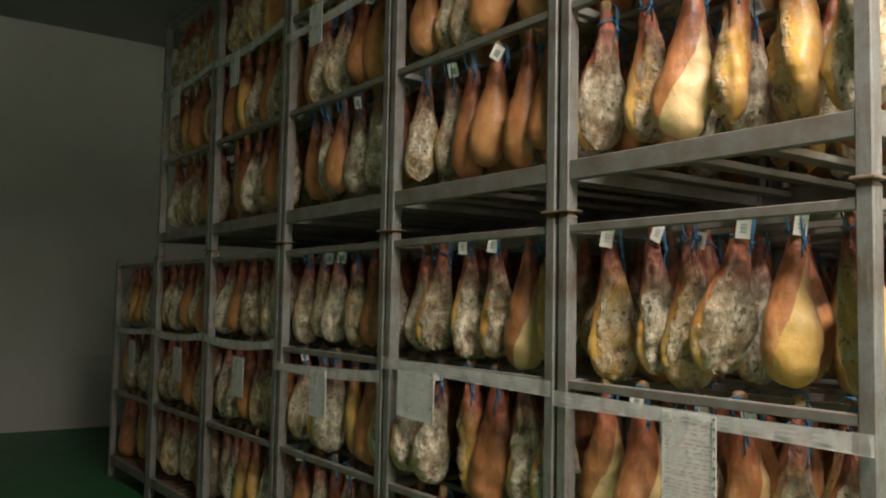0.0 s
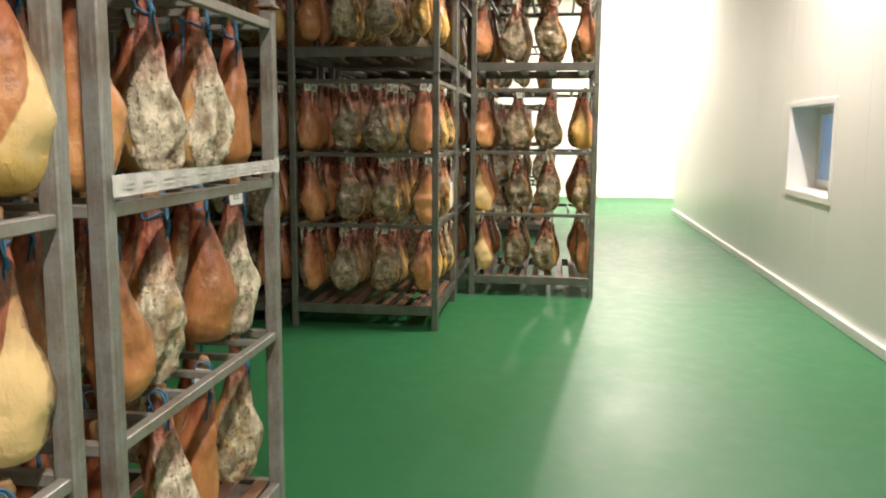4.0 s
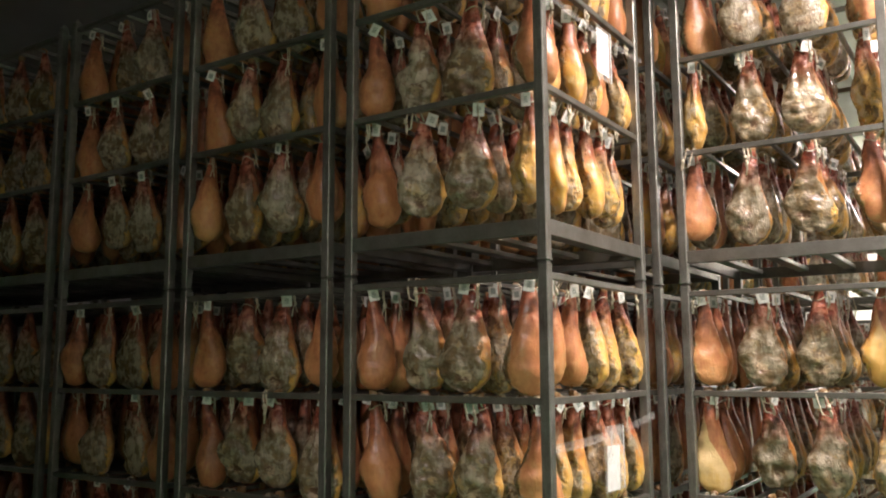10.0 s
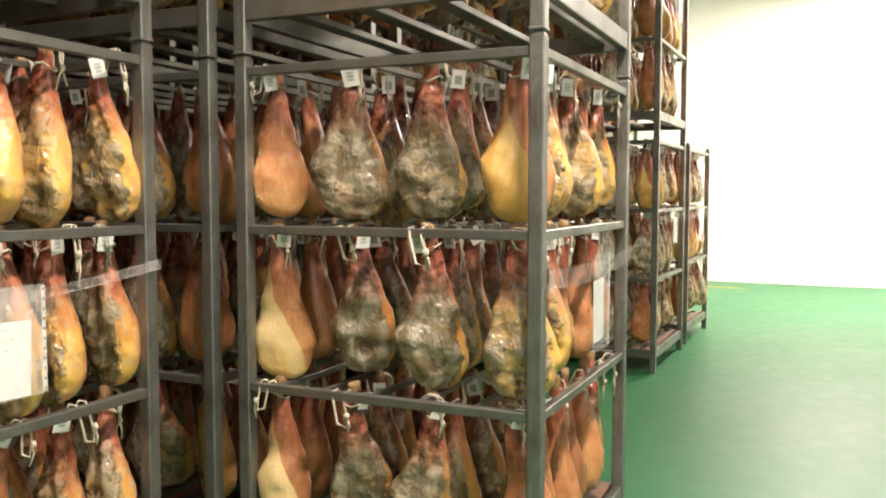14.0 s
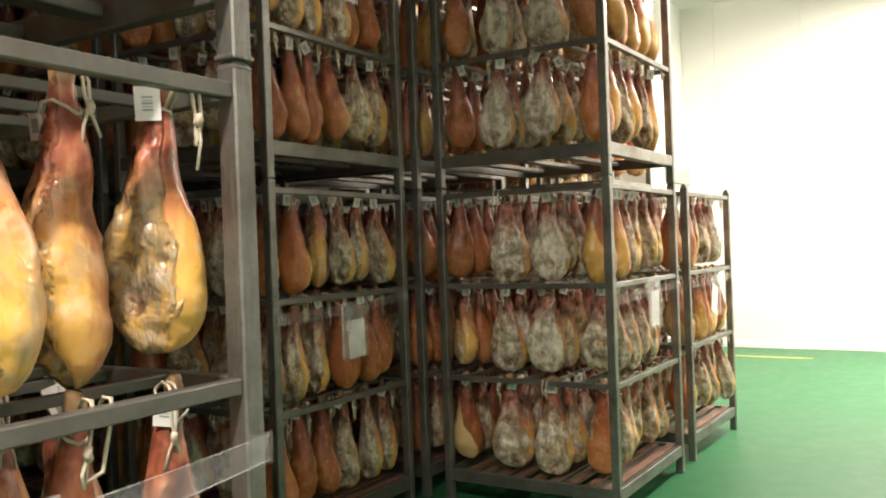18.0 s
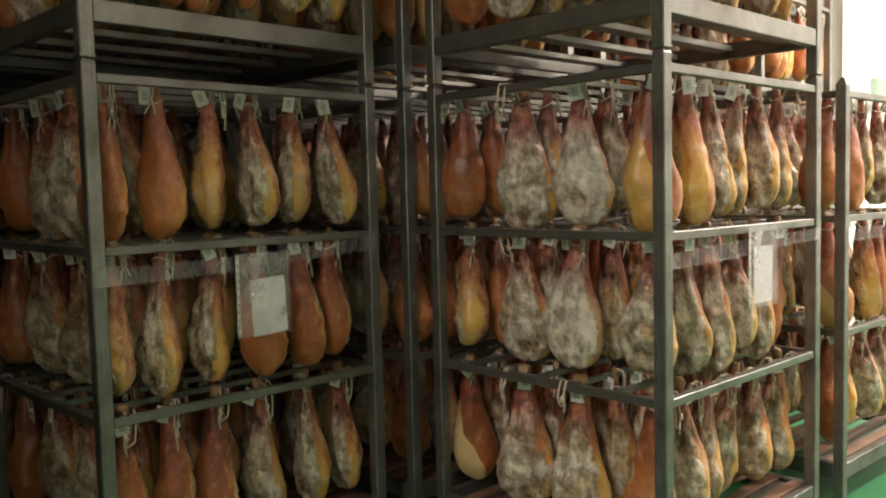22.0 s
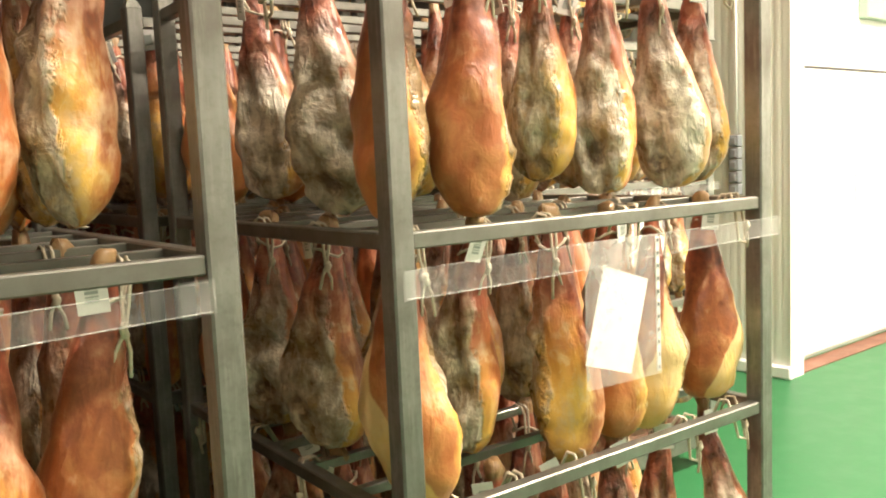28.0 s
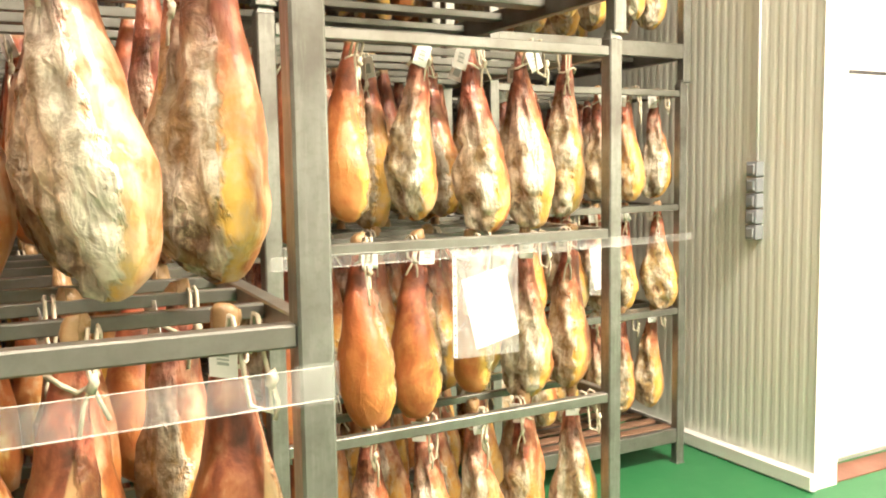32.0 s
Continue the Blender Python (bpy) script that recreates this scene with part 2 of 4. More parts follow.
    relief = plus(maths(nt, "MULTIPLY", vein, 0.30), maths(nt, "MULTIPLY", fine, 0.20 * grain), maths(nt, "MULTIPLY", mid, grain), patch, maths(nt, "MULTIPLY", bloom, 0.18 * grain), maths(nt, "MULTIPLY", big, 1.0 - grain))
    bump(nt, b, maths(nt, "MULTIPLY", relief, maths(nt, "MULTIPLY_ADD", flesh, 0.72, 0.28)), 0.60, 0.018)
    return m


HAM = ham_material("cured_ham", (0.185, 0.122, 0.062), (0.37, 0.265, 0.13), (0.53, 0.495, 0.395), 0.15, (0.43, 0.138, 0.045), 0.23, 0.45)
HAM_OILY = ham_material("oily_ham", (0.125, 0.085, 0.042), (0.23, 0.155, 0.07), (0.27, 0.235, 0.165), 0.06, (0.50, 0.205, 0.085), 0.31, 0.15)
HAM_MOULDY = ham_material("mouldy_ham", (0.16, 0.10, 0.05), (0.44, 0.33, 0.18), (0.54, 0.495, 0.375), 0.80, (0.47, 0.20, 0.075), 0.0, 1.0)


def steel_material(name, colour, dark, rough, metal):
    """Galvanised steel with pale rubbed streaks and dull stains."""
    m, nt, b = mat(name, colour, rough, metal)
    tc = nt.nodes.new("ShaderNodeTexCoord")
    mp = nt.nodes.new("ShaderNodeMapping")
    mp.inputs["Scale"].default_value = (1, 1, 0.10)
    nt.links.new(tc.outputs["Object"], mp.inputs[0])
    rub, stain, fine = noise_tex(nt, 55, 4, mp.outputs[0], 0.7), noise_tex(nt, 5, 5), noise_tex(nt, 85, 3)
    c = mixc(nt, ramp(nt, stain, (0.38, 0.0), (0.70, 1.0)), colour, dark)
    c = mixc(nt, ramp(nt, rub, (0.50, 0.0), (0.72, 0.5)), c, tuple(min(0.8, 1.5 * k) for k in colour))
    c = mixc(nt, ramp(nt, fine, (0.50, 0.0), (0.75, 0.4)), c, dark)
    nt.links.new(c, b.inputs["Base Color"])
    nt.links.new(ramp(nt, rub, (0.35, rough + 0.12), (0.7, rough - 0.10)), b.inputs["Roughness"])
    bump(nt, b, maths(nt, "ADD", fine, rub), 0.15, 0.002)
    return m


STEEL = steel_material("rack_steel", (0.255, 0.262, 0.235), (0.125, 0.116, 0.097), 0.40, 0.72)
STEEL_RAIL = worn("rail_steel", (0.245, 0.25, 0.225), (0.125, 0.114, 0.092), 0.38, 0.7, 4.0, 0.12, 60)
STEEL_RAIL_OLD = worn("old_rail_steel", (0.31, 0.32, 0.30), (0.19, 0.145, 0.10), 0.48, 0.4, 5.0, 0.2, 50)
PALE_GREEN = worn("pale_green_casing", (0.36, 0.50, 0.38), (0.32, 0.45, 0.34), 0.4, 0, 3, 0.03, 60)
STEEL_OLD = steel_material("old_rack_steel", (0.29, 0.305, 0.29), (0.16, 0.12, 0.085), 0.5, 0.4)
SLAT = worn("greasy_slat", (0.24, 0.14, 0.085), (0.10, 0.05, 0.03), 0.5, 0.0, 5.0, 0.3, 50)
ROPE = worn("white_twine", (0.62, 0.57, 0.45), (0.42, 0.36, 0.25), 0.85, 0, 30, 0.5, 250)
ROPE_BLUE = worn("blue_twine", (0.05, 0.20, 0.36), (0.03, 0.10, 0.2), 0.7, 0, 30, 0.5, 250)
CARD = worn("tag_card", (0.84, 0.84, 0.80), (0.74, 0.73, 0.68), 0.6, 0, 20, 0.05, 120)
INK = mat("ink", (0.10, 0.11, 0.10), 0.6)[0]
STAMP = mat("grey_green_print", (0.33, 0.37, 0.33), 0.6)[0]
RUST = worn("rusty_steel", (0.22, 0.12, 0.06), (0.30, 0.27, 0.23), 0.6, 0.25, 14, 0.4, 90)
PRINT = mat("faint_print", (0.55, 0.56, 0.56), 0.7)[0]
RED_INK = mat("red_ink", (0.60, 0.36, 0.33), 0.6)[0]
PAPER = worn("paper", (0.80, 0.80, 0.78), (0.74, 0.74, 0.71), 0.75, 0, 12, 0.04, 90)
WALL, wall_nt, wall_b = mat("panel_white", (0.74, 0.74, 0.70), 0.30)
wall_nt.links.new(mixc(wall_nt, noise_tex(wall_nt, 0.6, 3), (0.71, 0.71, 0.665), (0.76, 0.76, 0.72)), wall_b.inputs["Base Color"])
bump(wall_nt, wall_b, noise_tex(wall_nt, 1.6, 2), 0.04, 0.01)
WALL_RIB = worn("ribbed_panel", (0.69, 0.715, 0.64), (0.64, 0.66, 0.585), 0.42, 0, 1.2, 0.03, 40)
WALL_DARK = worn("grey_wall", (0.62, 0.62, 0.59), (0.52, 0.52, 0.49), 0.55, 0, 0.7, 0.05, 20)
# one white ceiling in two tones: grey paints the shade over the racks
CEILING_SHADED = worn("shaded_ceiling_panel", (0.34, 0.34, 0.325), (0.29, 0.29, 0.275), 0.6, 0, 0.8, 0.04, 25)
CEILING_LIT = worn("lit_white_ceiling_panel", (0.78, 0.78, 0.75), (0.73, 0.73, 0.69), 0.5, 0, 0.8, 0.03, 25)
TRIM = worn("white_trim", (0.80, 0.80, 0.77), (0.70, 0.70, 0.66), 0.35, 0, 3, 0.03, 60)
GREY = worn("grey_plastic", (0.23, 0.25, 0.26), (0.18, 0.19, 0.2), 0.45, 0, 8, 0.05, 80)
BROWN = worn("threshold_paint", (0.24, 0.10, 0.065), (0.15, 0.06, 0.04), 0.5, 0, 5, 0.1, 50)
YELLOW = worn("yellow_line_paint", (0.66, 0.50, 0.06), (0.5, 0.38, 0.06), 0.5, 0, 6, 0.05, 60)
BLACK = mat("black_plastic", (0.03, 0.03, 0.03), 0.4)[0]
RED = worn("red_enamel", (0.50, 0.03, 0.025), (0.35, 0.02, 0.02), 0.3, 0, 6, 0.02, 60)
CHROME = mat("chrome", (0.6, 0.6, 0.58), 0.2, 1.0)[0]


def floor_material():
    """Green self-levelling resin with a satin gloss, fine orange peel, scuffs and small puddles of shine."""
    m, nt, b = mat("green_resin_floor", (0.022, 0.17, 0.055), 0.3)
    b.inputs["Specular IOR Level"].default_value = 0.32
    big, mid, fine = noise_tex(nt, 0.7, 3), noise_tex(nt, 6, 5), noise_tex(nt, 45, 3)
    c = mixc(nt, big, (0.021, 0.128, 0.044), (0.027, 0.162, 0.061))
    c = mixc(nt, ramp(nt, mid, (0.55, 0.0), (0.8, 0.5)), c, (0.04, 0.195, 0.08))
    nt.links.new(c, b.inputs["Base Color"])
    nt.links.new(ramp(nt, maths(nt, "MULTIPLY_ADD", mid, 0.6, maths(nt, "MULTIPLY", big, 0.4)), (0.3, 0.36), (0.7, 0.52)), b.inputs["Roughness"])
    bump(nt, b, maths(nt, "MULTIPLY_ADD", noise_tex(nt, 3.0, 2), 2.0, fine), 0.10, 0.004)
    return m


def clear_plastic(name, milk, tint=(0.85, 0.86, 0.82)):
    """Thin clear film with some milkiness, creases and gloss."""
    m, nt, b = mat(name, tint, 0.14)
    tr = nt.nodes.new("ShaderNodeBsdfTransparent")
    mx = nt.nodes.new("ShaderNodeMixShader")
    crease = noise_tex(nt, 12, 3)
    nt.links.new(ramp(nt, crease, (0.3, milk * 0.6), (0.75, min(0.95, milk * 1.9))), mx.inputs[0])
    nt.links.new(tr.outputs[0], mx.inputs[1])
    nt.links.new(b.outputs[0], mx.inputs[2])
    nt.links.new(mx.outputs[0], nt.nodes["Material Output"].inputs[0])
    bump(nt, b, crease, 0.35, 0.01)
    return m


FLOOR = floor_material()
FILM = clear_plastic("clear_film", 0.10)
SLEEVE = clear_plastic("clear_sleeve", 0.21)
FILM_EDGE = clear_plastic("film_edge", 0.24)
FILM_WHITE = clear_plastic("white_tape", 0.85, (0.80, 0.80, 0.76))


def glow(name, colour, power):
    m, nt, b = mat(name, colour, 0.4)
    b.inputs["Emission Color"].default_value, b.inputs["Emission Strength"].default_value = (*colour, 1), power
    return m


TUBE = glow("lit_tube", (1.0, 0.94, 0.82), 6.0)
SKY_CARD = glow("daylight_outside", (0.42, 0.62, 0.95), 1.0)


# ---- mesh helpers ----
def mesh_of(name, verts, faces, material, smooth=False):
    me = bpy.data.meshes.new(name)
    me.from_pydata([tuple(v) for v in verts], [], [tuple(f) for f in faces])
    me.materials.append(material)
    if smooth:
        me.polygons.foreach_set("use_smooth", [True] * len(me.polygons))
    return me


def box_bm(bm, x0, y0, z0, x1, y1, z1, m=None):
    r = bmesh.ops.create_cube(bm, size=1.0)
    t = Matrix.Translation(((x0 + x1) / 2, (y0 + y1) / 2, (z0 + z1) / 2)) @ Matrix.Diagonal((x1 - x0, y1 - y0, z1 - z0, 1))
    bmesh.ops.transform(bm, matrix=(m @ t) if m else t, verts=r["verts"])
    return r["verts"]


def bm_mesh(name, bm, material, bevel=0.0, smooth=False):
    if bevel:
        bmesh.ops.bevel(bm, geom=list(bm.edges), offset=bevel, segments=1, affect="EDGES", profile=0.5)
    me = bpy.data.meshes.new(name)
    bm.to_mesh(me)
    bm.free()
    me.materials.append(material)
    if smooth:
        me.polygons.foreach_set("use_smooth", [True] * len(me.polygons))
    return me


def part(name, data, parent, label="", m=None):
    """One mesh object under a thing or a part."""
    ob = new(name, data)
    ob.parent = parent
    if m is not None:
        ob.matrix_basis = m
    if label:
        tagged(ob, label)
    return ob


def block(name, x0, y0, z0, x1, y1, z1, material, bevel=0.0):
    bm = bmesh.new()
    box_bm(bm, x0, y0, z0, x1, y1, z1)
    return bm_mesh(name, bm, material, bevel)


def setting(name, data, label, category):
    return tagged(new(name, data), label, category, kind="structure")


def tube_path(points, radius, sides=6, closed=False):
    """Verts and faces of a tube along points."""
    pts = [Vector(p) for p in points]
    n, verts, faces = len(pts), [], []
    for i, p in enumerate(pts):
        a, c = pts[(i - 1) % n if closed else max(i - 1, 0)], pts[(i + 1) % n if closed else min(i + 1, n - 1)]
        d = (c - a).normalized()
        side = d.cross(Vector((0.31, 0.93, 0.21))).normalized()
        up = side.cross(d)
        for k in range(sides):
            w = 2 * math.pi * k / sides
            verts.append(p + radius * (math.cos(w) * side + math.sin(w) * up))
    for i in range(n if closed else n - 1):
        j = (i + 1) % n
        for k in range(sides):
            faces.append((i * sides + k, i * sides + (k + 1) % sides, j * sides + (k + 1) % sides, j * sides + k))
    if not closed:
        faces += [tuple(range(sides))[::-1], tuple((n - 1) * sides + k for k in range(sides))]
    return verts, faces

# ---- large structure ----
WY, FARX, ENDY, COLX, COLY, BACKX, SIDEY = -2.194, 22.36, 11.07, 20.01, 1.677, -4.2, -5.5
WALL_END = 18.73
setting("floor", block("floor", BACKX - 0.2, SIDEY - 0.2, -0.12, FARX + 0.2, ENDY + 0.2, 0.0, FLOOR), "glossy green resin floor of the curing room", "floor")
setting("ceiling", block("ceiling", BACKX - 0.2, SIDEY - 0.2, CEIL, FARX + 0.2, ENDY + 0.2, CEIL + 0.1, CEILING_SHADED), "white panel ceiling over the racks, its shade put into a grey colour", "ceiling")
# pale strips laid under the grey slab as the ceiling's lit part
setting("ceiling_walkway", block("ceiling_walkway", 5.4, SIDEY, CEIL - 0.012, FARX, -0.32, CEIL - 0.004, CEILING_LIT), "lit part of the white panel ceiling, over the walkway", "ceiling")
setting("ceiling_lobby", block("ceiling_lobby", 19.2, 0.65, CEIL - 0.012, FARX, 1.87, CEIL - 0.004, CEILING_LIT), "lit part of the white panel ceiling, towards the far door", "ceiling")
setting("ceiling_middle", block("ceiling_middle", 11.3, -0.32, CEIL - 0.012, FARX, 0.65, CEIL - 0.004, CEILING_LIT), "lit part of the white panel ceiling, between walkway and racks", "ceiling")
setting("wall_north", block("wall_north", BACKX, ENDY, 0, COLX, ENDY + 0.15, CEIL, WALL_DARK), "dim off-white wall at the end of the aisles", "wall")
setting("wall_west", block("wall_west", BACKX - 0.15, WY, 0, BACKX, ENDY, CEIL, WALL_DARK), "plain off-white wall behind the first racks", "wall")

# window side: wide flat panels with fine joints, split round the window
wall_s = setting("wall_south", block("wall_south", BACKX, WY - 0.56, 0, WALL_END - 0.15, WY - 0.50, 0.05, WALL), "off-white sandwich panel wall with a deep window recess", "wall")
WX0, WX1, WZ0, WZ1 = 9.56, 10.86, 0.985, 1.765
xs = [BACKX]
while xs[-1] < WALL_END - 1.0:
    xs.append(round(xs[-1] + 1.18, 3))
xs[-1] = WALL_END


def panel(x0, x1, z0, z1):
    part("panel", block("panel", x0 + 0.002, WY - 0.50, z0, x1 - 0.002, WY, z1, WALL, 0.0015), wall_s)


for a, c in zip(xs, xs[1:]):
    if c <= WX0 or a >= WX1:
        panel(a, c, 0.0, CEIL)
        continue
    if a < WX0:
        panel(a, WX0, 0.0, CEIL)
    if c > WX1:
        panel(WX1, c, 0.0, CEIL)
    lo, hi = max(a, WX0), min(c, WX1)
    panel(lo, hi, 0.0, WZ0)
    panel(lo, hi, WZ1, CEIL)
setting("baseboard", block("baseboard", BACKX, WY, 0, WALL_END, WY + 0.035, 0.085, TRIM, 0.006), "white coved plastic skirting along the panel wall", "skirting")

# window in its recess
win = setting("window_1", None, "small white window deep in a splayed wall recess", "window")
win.location = (0, 0, 0)
for nm, b in (("trim", (WX0 - 0.06, WY - 0.01, WZ0 - 0.06, WX1 + 0.06, WY + 0.012, WZ0)), ("trim", (WX0 - 0.06, WY - 0.01, WZ1, WX1 + 0.06, WY + 0.012, WZ1 + 0.05)),
              ("trim", (WX0 - 0.06, WY - 0.01, WZ0, WX0, WY + 0.012, WZ1)), ("trim", (WX1, WY - 0.01, WZ0, WX1 + 0.06, WY + 0.012, WZ1))):
    part(nm, block(nm, *b, TRIM, 0.002), win)
PY = WY - 0.255
part("window_sill", block("window_sill", WX0, PY, WZ0, WX1, WY - 0.01, WZ0 + 0.008, TRIM), win)
fr = part("window_frame", block("window_frame", WX0, PY - 0.05, WZ0, WX1, PY, WZ0 + 0.10, TRIM, 0.004), win, "white plastic window frame")
for b in ((WX0, PY - 0.05, WZ1 - 0.07, WX1, PY, WZ1), (WX0, PY - 0.05, WZ0 + 0.10, WX0 + 0.07, PY, WZ1 - 0.07), (WX1 - 0.07, PY - 0.05, WZ0 + 0.10, WX1, PY, WZ1 - 0.07),
          (10.20, PY - 0.05, WZ0 + 0.10, 10.28, PY, WZ1 - 0.07)):
    part("frame_bar", block("frame_bar", *b, TRIM, 0.004), fr)
GLASS, gnt, gb = mat("window_glass", (0.9, 0.95, 1.0), 0.03)
gb.inputs["Transmission Weight"].default_value = 1.0
for x0, x1 in ((WX0 + 0.07, 10.20), (10.28, WX1 - 0.07)):
    g = part("pane", block("pane", x0, PY - 0.03, WZ0 + 0.10, x1, PY - 0.024, WZ1 - 0.07, GLASS), win)
    g.visible_shadow = False
setting("backdrop", block("backdrop", WX0 - 1.2, WY - 1.3, 0.0, WX1 + 2.6, WY - 1.28, 3.0, SKY_CARD), "pale blue daylight outside the window", "sky")

# bright far lobby
DY, DX = 1.87, COLX + 0.15
setting("wall_lobby_side", block("wall_lobby_side", WALL_END - 0.15, SIDEY, 0, WALL_END, WY - 0.50, CEIL, WALL), "off-white panel wall of the lobby", "wall")
setting("wall_lobby_south", block("wall_lobby_south", WALL_END - 0.15, SIDEY - 0.15, 0, FARX, SIDEY, CEIL, WALL), "off-white panel wall of the lobby", "wall")
far = setting("wall_east", block("wall_east", FARX, SIDEY - 0.15, 0, FARX + 0.03, DY + 0.1, CEIL, WALL), "brightly lit white panel wall at the far end", "wall")
y = SIDEY
while y < DY:
    part("panel", block("panel", FARX - 0.02, y + 0.002, 0.07, FARX, min(y + 1.15, DY) - 0.002, CEIL, WALL, 0.0015), far)
    y += 1.15
setting("baseboard_far", block("baseboard_far", FARX - 0.05, SIDEY, 0, FARX - 0.02, DY, 0.07, TRIM, 0.005), "white skirting along the far wall", "skirting")
setting("wall_door", block("wall_door", DX, DY, 0, FARX, DY + 0.12, CEIL, WALL), "white panel wall with a cold-room door", "wall")
door = setting("door_1", block("door_leaf", DX + 0.12, DY - 0.03, 0.03, 21.90, DY - 0.004, 1.966, WALL, 0.006), "closed white cold-room door with a recessed pull handle", "door")
part("door_seam", block("door_seam", DX + 0.10, DY - 0.008, 1.968, 21.92, DY - 0.002, 1.988, BLACK), door, "thin dark gap over the door")
part("handle_recess", block("handle_recess", 21.96, DY - 0.036, 0.95, 22.03, DY - 0.03, 1.17, BLACK), door, "black recessed pull")
part("pull_bar", block("pull_bar", 21.20, DY - 0.05, 1.01, 21.23, DY - 0.03, 1.25, TRIM, 0.006), door, "white pull bar")
part("lever", block("lever", 22.10, DY - 0.05, 1.20, 22.13, DY - 0.002, 1.43, BLACK, 0.004), door, "black door lever")
part("hinge", block("hinge", 21.82, DY - 0.045, 1.90, 21.92, DY - 0.03, 1.93, CHROME, 0.003), door, "small steel hinge")
part("door_stop", block("door_stop", 21.80, DY - 0.06, 0.09, 21.85, DY - 0.03, 0.17, GREY, 0.005), door, "grey door stop")
part("door_head", block("door_head", 21.3, DY - 0.07, 2.345, FARX - 0.022, DY - 0.002, 2.545, PALE_GREEN, 0.006), door, "pale green casing high over the door")
setting("threshold", block("threshold", DX + 0.01, COLY + 0.01, 0.0, FARX - 0.06, DY - 0.03, 0.006, BROWN), "brown-red painted threshold strip before the door", "threshold")
setting("floor_line", block("floor_line", 21.40, 0.1, 0.0, 21.46, COLY + 0.005, 0.004, YELLOW), "thin yellow line painted on the green floor", "floor marking")

# ribbed partition that ends in a free corner
ribs, faces = [], []
pitch, depth, yy = 0.052, 0.0015, COLY + 0.012
prof = [(COLX, COLY + 0.001)]
while yy < 4.4:
    prof += [(COLX, yy), (COLX - depth, yy + 0.008), (COLX - depth, yy + 0.030), (COLX, yy + 0.038)]
    yy += pitch
prof += [(COLX, ENDY), (COLX + 0.15, ENDY), (COLX + 0.15, COLY + 0.001)]
n = len(prof)
ribs = [(px, py, 0.0) for px, py in prof] + [(px, py, CEIL) for px, py in prof]
faces = [(i, (i + 1) % n, n + (i + 1) % n, n + i) for i in range(n)]
part_wall = setting("wall_partition", mesh_of("wall_partition", ribs, faces, WALL_RIB), "pale grey-green ribbed panel partition with a white corner profile", "wall")
part("corner_profile", block("corner_profile", COLX - 0.006, COLY - 0.006, 0.0, COLX + 0.156, COLY, CEIL, TRIM), part_wall, "white corner profile")
setting("baseboard_partition", block("baseboard_partition", COLX - 0.05, COLY - 0.03, 0, COLX - 0.006, 6.0, 0.085, TRIM, 0.012), "white coved skirting along the ribbed partition", "skirting")

# switch block with its conduit
sw = tagged(new("switch_block"), "column of five grey switch modules on the ribbed wall", "switch")
SY, SZ = 2.033, 1.161
sw.location = (COLX - 0.004, SY, SZ)
for i in range(5):
    h = 0.0775
    mod = part("switch_module", block("switch_module", -0.052, -0.036, i * h + 0.003, 0, 0.036, (i + 1) * h - 0.003, GREY, 0.005), sw)
    part("rocker", block("rocker", -0.06, -0.022, i * h + 0.012, -0.05, 0.022, (i + 1) * h - 0.016, GREY, 0.004), mod)
v, f = tube_path([(-0.012, 0.0, 5 * 0.0775), (-0.012, 0.0, 1.2), (-0.012, 0.004, 2.2), (-0.012, 0.0, CEIL - SZ)], 0.009, 8)
tagged(part("conduit", mesh_of("conduit", v, f, TRIM, True), sw), "thin white cable conduit")

# red extinguisher by the window wall
ext = tagged(new("fire_extinguisher"), "red fire extinguisher with printed band hung on the panel wall", "extinguisher")
ext.location = (7.34, WY + 0.096, 0.17)
prof_e = [(0.0, 0.0), (0.075, 0.0), (0.082, 0.012), (0.082, 0.36), (0.07, 0.42), (0.03, 0.455), (0.022, 0.48), (0.0, 0.48)]
v = [(r * math.cos(2 * math.pi * k / 24), r * math.sin(2 * math.pi * k / 24), z) for r, z in prof_e for k in range(24)]
f = [(i * 24 + k, i * 24 + (k + 1) % 24, (i + 1) * 24 + (k + 1) % 24, (i + 1) * 24 + k) for i in range(len(prof_e) - 1) for k in range(24)]
part("cylinder", mesh_of("cylinder", v, f, RED, True), ext)
part("wall_bracket", block("wall_bracket", -0.03, -0.094, 0.26, 0.03, -0.075, 0.40, BLACK, 0.003), ext, "black wall bracket")
part("valve", block("valve", -0.02, -0.02, 0.48, 0.02, 0.02, 0.53, BLACK, 0.004), ext)
part("lever", block("lever", -0.012, -0.09, 0.53, 0.012, 0.03, 0.545, BLACK, 0.003), ext)
v, f = tube_path([(0, 0.02, 0.50), (0.03, 0.08, 0.46), (0.06, 0.09, 0.3), (0.07, 0.075, 0.12)], 0.011, 8)
part("hose", mesh_of("hose", v, f, BLACK, True), ext)
v = [(0.0835 * math.cos(a), 0.0835 * math.sin(a), z) for z in (0.14, 0.30) for a in [math.pi * (0.2 + 1.6 * k / 16) for k in range(17)]]
part("printed_band", mesh_of("printed_band", v, [(k, k + 1, 18 + k, 17 + k) for k in range(16)], PAPER, True), ext, "white printed band")

